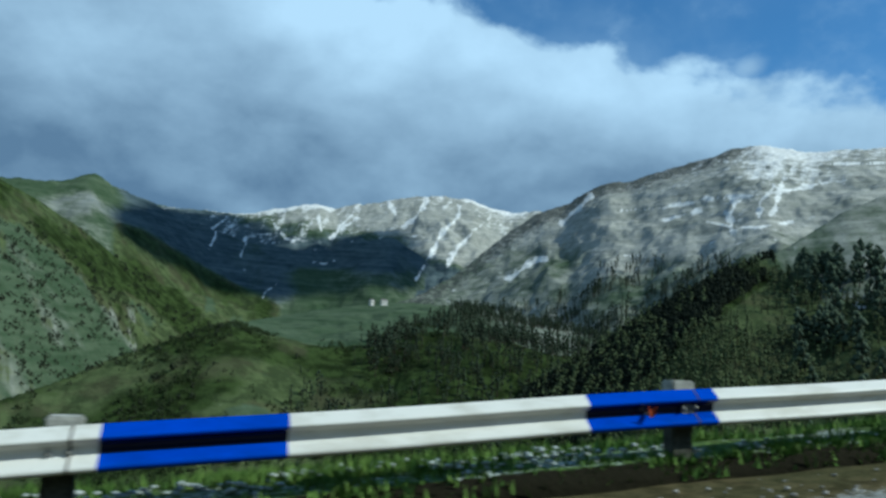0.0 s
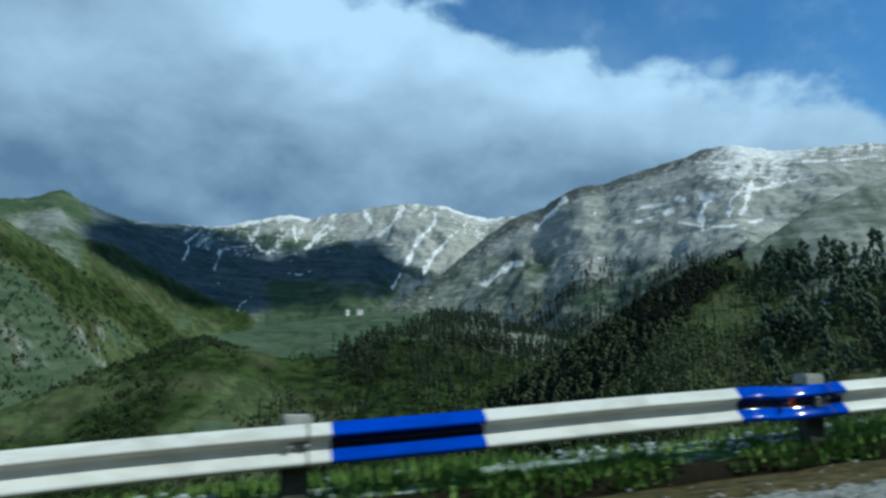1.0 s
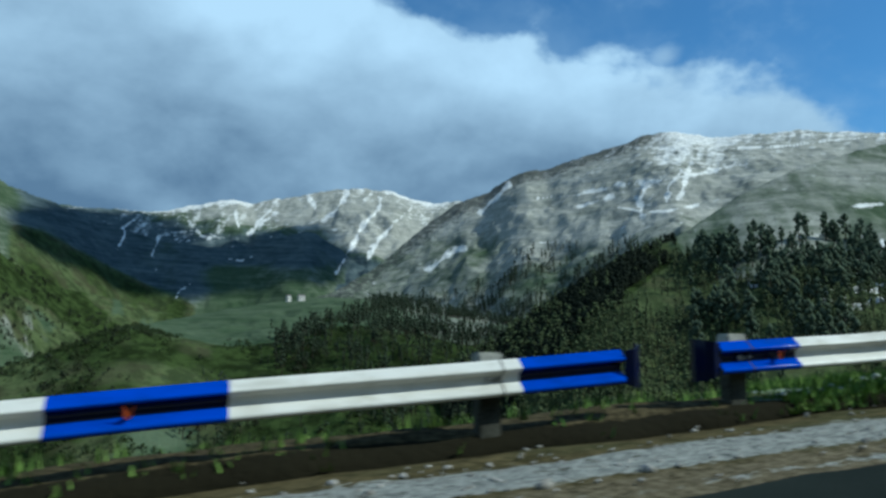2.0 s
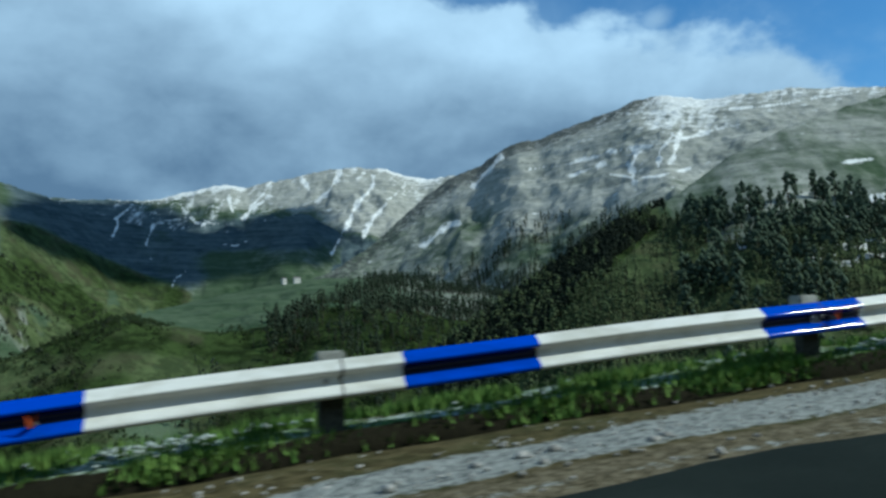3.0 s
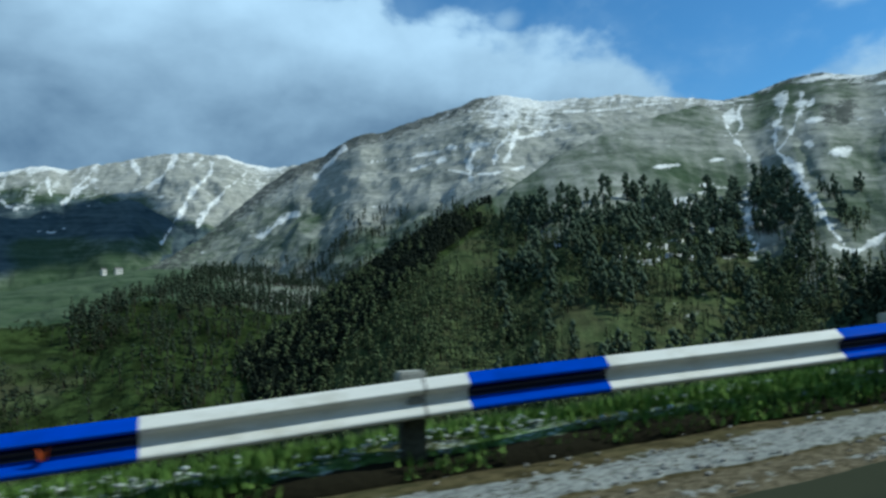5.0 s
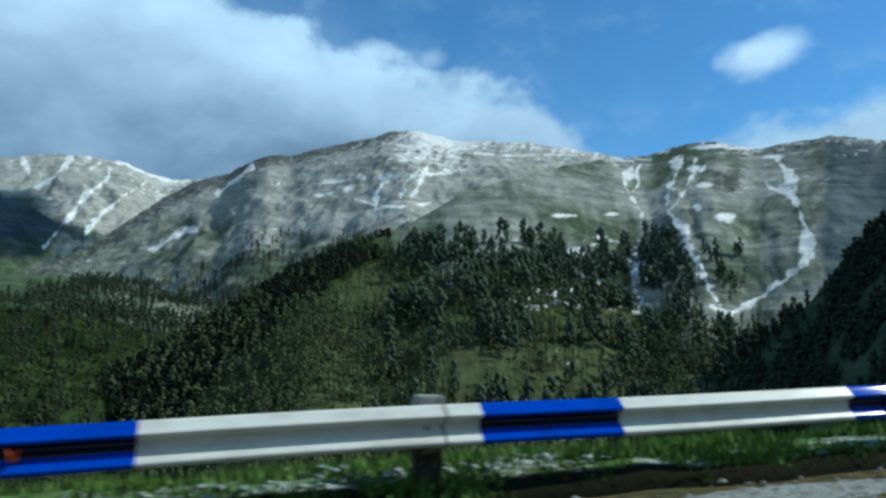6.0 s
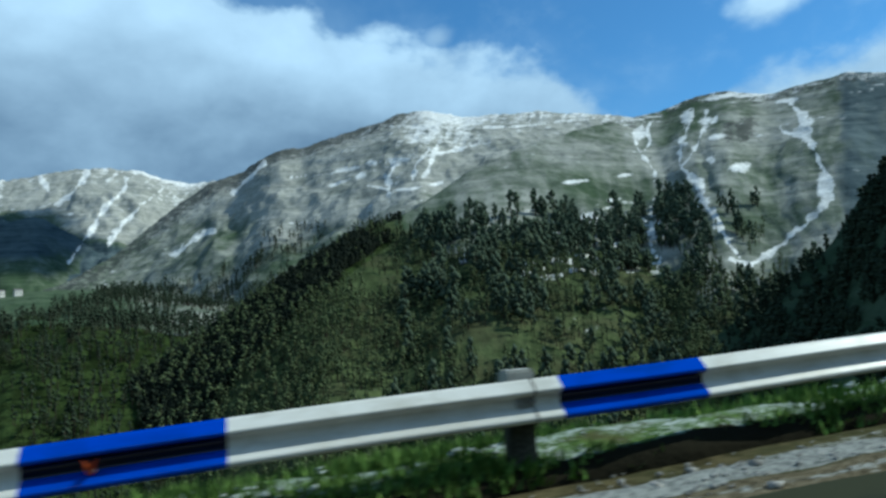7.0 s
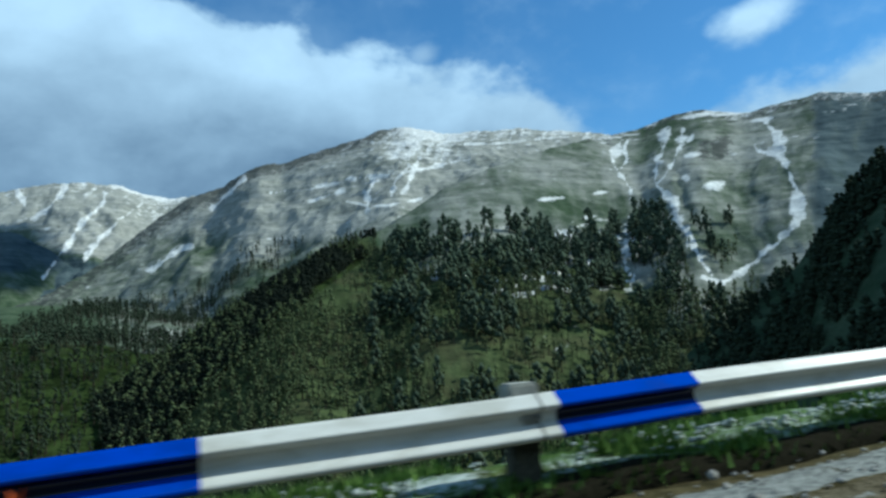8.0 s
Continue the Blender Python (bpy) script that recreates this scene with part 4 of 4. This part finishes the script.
def tree_arrays(r, kind):
    """Corners, triangles and material numbers of one tree of height 1: trunk and many small clumps."""
    vs, fs, ms = [], [], []
    n = 5
    for k, (z, w) in enumerate(((-0.06, 0.022), (0.35, 0.014), (0.85, 0.006))):
        a = np.arange(n) * 2 * math.pi / n
        vs += [(w * math.cos(t) + 0.012 * math.sin(5 * z), w * math.sin(t), z) for t in a]
    for k in range(2):
        for j in range(n):
            p, q = k * n + j, k * n + (j + 1) % n
            fs += [(p, q, q + n), (p, q + n, p + n)]
            ms += [0, 0]
    count = {"pine": 22, "fir": 12, "birch": 9, "scrub": 7}[kind]
    for k in range(count):
        u = (k + r.random()) / count
        if kind == "pine":
            z, wide = 0.20 + 0.78 * u, 0.165 * max(0.04, 1 - u**2.4) ** 0.6 * (0.75 + 0.5 * r.random())
        elif kind == "fir":
            z, wide = 0.12 + 0.86 * u, 0.17 * (1.03 - u) ** 0.7
        elif kind == "birch":
            z, wide = 0.34 + 0.62 * u, 0.115 * math.sqrt(max(0.05, 1 - (2 * u - 0.9) ** 2))
        else:
            z, wide = 0.15 + 0.75 * u, 0.42 * math.sqrt(max(0.05, 1 - (1.6 * u - 0.6) ** 2))
        t, o = r.random() * 2 * math.pi, wide * (0.35 + 0.65 * r.random())
        c = np.array([o * math.cos(t), o * math.sin(t), z])
        s = np.array([0.050, 0.050, 0.085] if kind == "pine" else [0.068, 0.068, 0.058]) * (0.7 + 0.9 * r.random()) * {"scrub": 1.8, "birch": 0.8, "fir": 1.35}.get(kind, 1.0)
        oc = np.array([[1, 0, 0], [-1, 0, 0], [0, 1, 0], [0, -1, 0], [0, 0, 1], [0, 0, -1]]) * s * (0.6 + 0.8 * r.random((6, 1)))
        oc = oc + r.normal(0, 0.010, (6, 3))
        b = len(vs)
        vs += [tuple(c + q) for q in oc]
        for i, j, m in ((0, 2, 4), (2, 1, 4), (1, 3, 4), (3, 0, 4), (2, 0, 5), (1, 2, 5), (3, 1, 5), (0, 3, 5)):
            fs.append((b + i, b + j, b + m))
            ms.append(1)
    return np.array(vs), np.array(fs), np.array(ms)


def wood(name, places, heights, kind, leaf, label):
    """Many far trees joined into one object."""
    kinds = [tree_arrays(np.random.default_rng(100 + k), kind) for k in range(7)]
    V, F, I, base = [], [], [], 0
    r = np.random.default_rng(5)
    for p, h in zip(places, heights):
        v, f, m = kinds[int(r.integers(7))]
        t = r.random() * 2 * math.pi
        w = h * (0.95 + 0.45 * r.random()) * (1.15 if kind == "fir" else 1.0)
        c, s = math.cos(t), math.sin(t)
        q = np.stack([(v[:, 0] * c - v[:, 1] * s) * w, (v[:, 0] * s + v[:, 1] * c) * w, v[:, 2] * h], -1) + p
        V.append(q), F.append(f + base), I.append(m)
        base += len(v)
    me = mesh_of(name, np.concatenate(V), np.concatenate(F), [M_TRUNK, leaf], np.concatenate(I))
    return tagged(new(name, me), label, "forest", kind="stuff")


def scattered(count, az0, az1, d0, d1, keep, seed):
    r = np.random.default_rng(seed)
    az = r.uniform(az0, az1, count)
    d = np.sqrt(r.uniform(d0**2, d1**2, count))
    z, name = land_at(az, d)
    ok = keep(az, d, z, name, r.random(count))
    az, d, z = az[ok], d[ok], z[ok]
    return np.stack([d * np.sin(np.radians(az)), d * np.cos(np.radians(az)), z - 0.4], -1), r


def under_crest(az, z):
    r = RIDGES["spur"]
    return np.interp(az, r["az"], r["far"]) * np.tan(np.radians(np.interp(az, r["az"], r["el"]))) - z


def off_gullies(az, el):
    """True away from the snow-filled gullies, and from just below them."""
    ok = np.ones(az.shape, bool)
    for ga, ge, _ in SPUR_GULLIES + SIDE_GULLIES:
        q = np.linspace(0, 1, len(ga))
        for t in np.linspace(0, 1, 40):
            a, e = np.interp(t, q, ga), np.interp(t, q, ge)
            ok &= ~((np.abs(az - a) < 0.45) & (el < e + 0.2) & (el > e - 1.0))
    return ok


def spur_wood(az, d, z, name, q):
    x, y = d * np.sin(np.radians(az)), d * np.cos(np.radians(az))
    el = np.degrees(np.arctan2(z, d))
    gap, clump = fbm(x / 60, y / 60, 3, 61), fbm(x / 22, y / 22, 2, 63)
    room = tree_line(az) + 0.9 * gap - el
    dens = np.clip(0.10 + 0.12 * gap + 0.5 * clump, 0.0, 0.5) * np.interp(az, [28, 33, 40, 47, 50, 52], [0.75, 0.85, 0.85, 0.80, 0.65, 0.45]) * step(room, -0.4, 1.5) * (0.15 + 0.85 * step(el, -0.5, 2.5)) * step(az, 27.0, 32)
    return (name == "spur") & (room > 0) & (az > 26) & (q < dens) & off_gullies(az, el)


p, r = scattered(21000, 25, 58, 380, 900, spur_wood, 1)
wood("spur_forest", p, r.uniform(13, 26, len(p)), "pine", M_PINE, "sparse dark pine forest on the near mountain spur")


def edge_wood(az, d, z, name, q):
    x, y = d * np.sin(np.radians(az)), d * np.cos(np.radians(az))
    under = under_crest(az, z)
    deep = np.interp(az, [6, 10, 16, 20, 26, 31.5], [85, 70, 54, 42, 28, 16]) + 12 * fbm(x / 40, y / 40, 3, 64)
    lift = np.interp(az, [26, 28, 31.5], [-2, 2, 6])
    thin = np.where(az < 22, 1.0, np.interp(az, [22, 25, 26.5, 31], [1.0, 0.9, 0.16, 0.10]) + 0.9 * fbm(x / 18, y / 18, 2, 65) * step(az, 24, 26.5))
    return (name == "spur") & (under > lift) & (under < deep) & (az < 28.2) & (q < thin)


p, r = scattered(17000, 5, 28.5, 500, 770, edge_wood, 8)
wood("edge_forest", p, r.uniform(6.5, 10.5, len(p)), "fir", M_SHADE_FIR, "dense conifers along the spur edge, shade painted into their needles")


def spur_green(az, d, z, name, q):
    x, y = d * np.sin(np.radians(az)), d * np.cos(np.radians(az))
    el = np.degrees(np.arctan2(z, d))
    return (name == "spur") & (el < np.where(az < 31, 7.6, tree_line(az) - 1.8)) & (q < 0.36 + 0.9 * fbm(x / 60, y / 60, 3, 67) + 0.25 * step(el, 3.5, 1.5) + 0.2 * step(az, 32, 28) * step(el, 7.6, 6.6) - 0.45 * step(az, 45, 48) * step(el, -0.5, 1.0)) & (az > 6) & off_gullies(az, el) & ~((az > 27.6) & (az < 31) & (el > 7.2))


p, r = scattered(12000, 4, 56, 380, 820, spur_green, 2)
wood("spur_copse", p, r.uniform(8, 16, len(p)), "birch", M_BROAD, "slender brownish green young birches among the pines")


def foot_wood(az, d, z, name, q):
    x, y = d * np.sin(np.radians(az)), d * np.cos(np.radians(az))
    el = np.degrees(np.arctan2(z, d))
    top = np.interp(az, [-8, -3, 3, 7, 14, 20, 25], [-0.8, 0.9, 2.6, 4.2, 6.8, 8.0, 8.8])
    return ((name == "right") | (name == "meadow") | (name == "road")) & (el < top) & (q < (0.46 + 0.35 * step(el, 2.5, 0.5) * step(az, 1, 5) + 2.2 * fbm(x / 70, y / 70, 4, 71)) * step(az, -12, 4) * np.interp(az, [14, 19, 25], [1.0, 0.6, 0.35]) + 0.10 - step(top - el, 2.4, 0.0) * 0.22)


p, r = scattered(11000, -9, 26, 420, 1400, foot_wood, 3)
wood("foot_forest", p, 9.0 + 11 * r.random(len(p)) ** 1.5, "birch", M_FIR, "scattered dark slender trees on the foot of the scree mountain")



def near_wood(az, d, z, name, q):
    x, y = d * np.sin(np.radians(az)), d * np.cos(np.radians(az))
    return (name == "near") & (q < 0.34 + 1.9 * fbm(x / 45, y / 45, 4, 93) + 0.3 * step(d, 540, 590))


p, r = scattered(3600, 46, 72, 300, 640, near_wood, 4)
wood("near_forest", p, r.uniform(6, 14, len(p)), "fir", M_FIR, "patchy shaded conifer forest on the steep side slope")


def bushes(az, d, z, name, q):
    x, y = d * np.sin(np.radians(az)), d * np.cos(np.radians(az))
    el = np.degrees(np.arctan2(z, d))
    return (((name == "meadow") & (d < 760)) | (name == "road") | ((name == "left") & (el < 7.5))) & (q < 0.34 + 1.9 * fbm(x / 55, y / 55, 4, 83) + 0.45 * (az < -9) * (name == "meadow") * step(np.interp(az, RIDGES["meadow"]["az"], RIDGES["meadow"]["el"]) - el, 1.6, 0.2) + 0.7 * (name == "left") * step(np.abs(az + 18.5), 4.5, 2) * step(np.abs(el - 3.9), 2.6, 1.2))


p, r = scattered(12500, -42, 2, 300, 1250, bushes, 6)
wood("hill_scrub", p, 2.2 + 5.5 * r.random(len(p)) ** 1.6, "scrub", M_SCRUB, "brown leafless scrub dotted over the green hillside")


def thicket(az, d, z, name, q):
    x, y = d * np.sin(np.radians(az)), d * np.cos(np.radians(az))
    el = np.degrees(np.arctan2(z, d))
    crest = step(np.interp(az, RIDGES["meadow"]["az"], RIDGES["meadow"]["el"]) - el, 1.8, 0.3) * step(az, -19, -15) * step(az, -8, -10)
    return (((name == "meadow") & (d < 780)) | (name == "road")) & (q < 0.10 + 1.8 * fbm(x / 45, y / 45, 4, 87) + 0.7 * crest)


p, r = scattered(9000, -26, 7, 330, 780, thicket, 9)
wood("hill_thicket", p, r.uniform(2.5, 5.5, len(p)), "scrub", M_THICKET, "dense dark green thicket on the near hill")

# trees that stand out along the upper edge of the wood


def single_tree(k):
    v, f, m = tree_arrays(np.random.default_rng(300 + k), "pine")
    root = new("pine_tree")
    for nm, which, mat in (("trunk", 0, M_TRUNK), ("crown", 1, M_PINE)):
        ff = f[m == which]
        used, inv = np.unique(ff, return_inverse=True)
        ob = new(nm, mesh_of(nm, v[used], inv.reshape(ff.shape), [mat], smooth=False))
        ob.parent = root
    return tagged(root, "tall dark pine standing at the forest edge", "tree", "pines at the upper forest edge")


stock = [single_tree(k) for k in range(6)]


def lone(az, d, z, name, q):
    el = np.degrees(np.arctan2(z, d))
    x, y = d * np.sin(np.radians(az)), d * np.cos(np.radians(az))
    room = tree_line(az) + 0.5 + 0.5 * fbm(x / 50, y / 50, 2, 66) - el
    return (name == "spur") & (room > 0) & (room < 2.6) & (az > 29.5) & (q < (0.5 + 0.9 * fbm(x / 25, y / 25, 2, 68)) * np.interp(az, [30, 36, 44], [0.8, 0.9, 1.2])) & off_gullies(az, el)


p, r = scattered(1500, 29, 51, 560, 900, lone, 12)
for k, q in enumerate(p[:150]):
    h = float(r.uniform(16, 27))
    m = Matrix.Translation(q) @ Matrix.Rotation(float(r.uniform(0, 6.28)), 4, "Z") @ Matrix.Diagonal((h * 1.3, h * 1.3, h, 1))
    if k < 6:
        stock[k].matrix_basis = m
    else:
        copy_thing(stock[k % 6], Matrix.Identity(4)).matrix_basis = m

# ---- white houses in the valley ----


def house(az, d, wide, deep, tall, turn):
    z, _ = land_at(np.array([az]), np.array([d]))
    root = new("house")
    tagged(root, "small white plastered house in the valley meadow", "house", "valley houses")
    root.matrix_basis = Matrix.Translation((d * math.sin(radians(az)), d * math.cos(radians(az)), float(z[0]) - 0.5)) @ Matrix.Rotation(turn, 4, "Z")
    part("wall", box_bm(wide, deep, tall + 0.5, (0, 0, tall / 2)), M_WALL, root)
    bm = bmesh.new()
    w, e, t = wide / 2 + 0.5, deep / 2 + 0.5, tall + 0.25
    v = [bm.verts.new(q) for q in ((-w, -e, t), (w, -e, t), (w, e, t), (-w, e, t), (-w, 0, t + deep * 0.32), (w, 0, t + deep * 0.32))]
    for q in ((0, 1, 5, 4), (2, 3, 4, 5), (0, 4, 3), (1, 2, 5), (0, 3, 2, 1)):
        bm.faces.new([v[i] for i in q])
    part("roof", bm, M_ROOF, root, "grey pitched roof")
    for k in (-1, 1):
        part("window", box_bm(1.6, 0.1, 1.6, (k * wide * 0.25, -deep / 2 - 0.03, tall * 0.55)), M_BLANK, root)
    return root


house(0.6, 1310, 11, 8, 9, 0.3)
house(-0.35, 1300, 7, 7, 9, 0.5)

# ---- verge: grass, snow remains, stones ----


def grass():
    r = np.random.default_rng(21)
    n = 150000
    s = r.uniform(-4, 125, n)
    edge = r.random(n) < 0.22
    o = np.where(edge, r.uniform(-0.14, 0.07, n), r.uniform(-1.3, -0.05, n))
    clump = fbm(s / 0.7, o * 2.2, 3, 91)
    ok = clump + r.uniform(-0.35, 0.35, n) > np.where(edge, -0.12, 0.10 + 0.10 * (o > -0.35)) 
    ok &= (np.abs(s - 24.6) > 3.0 + 1.2 * clump) | (r.random(n) < 0.06)
    s, o = s[ok], o[ok]
    n = len(s)
    up = np.interp(o, [-2.2, -1.2, -0.7, -0.4, -0.2, -0.03, 0.05], [-0.50, -0.10, 0.03, 0.05, 0.05, 0.01, -0.08])
    base = beside(s, o, up - 0.01)
    V, F = [], []
    for k in range(3):
        t = r.uniform(0, 2 * math.pi, n)
        h = r.uniform(0.03, 0.105, n) * (1.0 + 0.4 * (o < -0.2))
        lean = r.uniform(0.01, 0.07, n)
        q = base + np.stack([r.normal(0, 0.03, n), r.normal(0, 0.03, n), np.zeros(n)], -1)
        side = np.stack([np.cos(t), np.sin(t), np.zeros(n)], -1) * 0.014
        tip = q + np.stack([-np.sin(t) * lean, np.cos(t) * lean, h], -1)
        V.append(np.stack([q - side, q + side, tip], 1).reshape(-1, 3))
    V = np.concatenate(V)
    me = mesh_of("grass", V, np.arange(len(V)).reshape(-1, 3), [M_BLADE], smooth=False)
    return tagged(new("grass", me), "short fresh green roadside grass", "grass", kind="stuff")


def lumps(name, s, o, up, size, flat, mat, label, category, seed):
    """Small uneven lumps joined into one object."""
    r = np.random.default_rng(seed)
    ico = bmesh.new()
    bmesh.ops.create_icosphere(ico, subdivisions=1, radius=1.0)
    iv = np.array([v.co[:] for v in ico.verts])
    jf = np.array([[v.index for v in f.verts] for f in ico.faces])
    ico.free()
    base = beside(s, o, up)
    V, F = [], []
    for k in range(len(s)):
        t = r.uniform(0, 6.28)
        v = iv * (0.7 + 0.6 * r.random((len(iv), 1))) * size[k] * np.array([1.3, 0.9, flat])
        c, sn = math.cos(t), math.sin(t)
        V.append(np.stack([v[:, 0] * c - v[:, 1] * sn, v[:, 0] * sn + v[:, 1] * c, v[:, 2]], -1) + base[k])
        F.append(jf + k * len(iv))
    me = mesh_of(name, np.concatenate(V), np.concatenate(F), [mat])
    return tagged(new(name, me), label, category, kind="stuff")


grass()
r = np.random.default_rng(33)
n = 16000
s, o = r.uniform(-4, 125, n), r.uniform(-0.75, -0.06, n)
ok = fbm(s / 1.0, o * 1.6, 4, 95, 0.6) + 0.35 * fbm(s / 5, o, 2, 96) > 0.16
ok &= np.abs(s - 24.6) > 3.0
s, o = s[ok], o[ok]
lumps("snow_remains", s, o, np.interp(o, [-1.2, -0.7, -0.4, -0.2, 0], [-0.10, 0.03, 0.05, 0.05, 0.0]) + r.uniform(0.01, 0.06, len(s)), r.uniform(0.010, 0.030, len(s)), 0.6, M_SNOW,
      "patches of melting old snow between the grass", "snow", 34)
n = 6500
s, o = r.uniform(-4, 125, n), np.clip(r.normal(1.05, 0.36, n), 0.25, 1.9)
lumps("roadside_stones", s, 0.06 + (o - 0.06) * (lane(s) - 0.06) / 1.94, np.full(n, -0.070), r.uniform(0.005, 0.020, n) * (1 + 1.2 * (r.random(n) < 0.03)), 0.7, M_STONE,
      "loose grey stones on the road shoulder", "stones", 35)


def litter(s, off, kind):
    """A crumpled scrap lying in the grass."""
    r = np.random.default_rng(int(s * 10))
    bm = bmesh.new()
    bmesh.ops.create_icosphere(bm, subdivisions=2, radius=0.05)
    for v in bm.verts:
        v.co = Vector((v.co.x * 1.5, v.co.y, v.co.z * 0.7)) * float(r.uniform(0.7, 1.25))
    ob = new("litter")
    part("scrap", bm, kind, ob)
    ob.matrix_basis = Matrix.Translation(beside(s, off, 0.05)) @ Matrix.Rotation(float(r.uniform(0, 6)), 4, "Z")
    return ob


tagged(litter(65.35, -0.15, M_LITTER), "crumpled light blue plastic bag in the grass", "litter")
tagged(litter(64.7, -0.2, M_SNOW), "small white plastic cup lying in the grass", "litter")
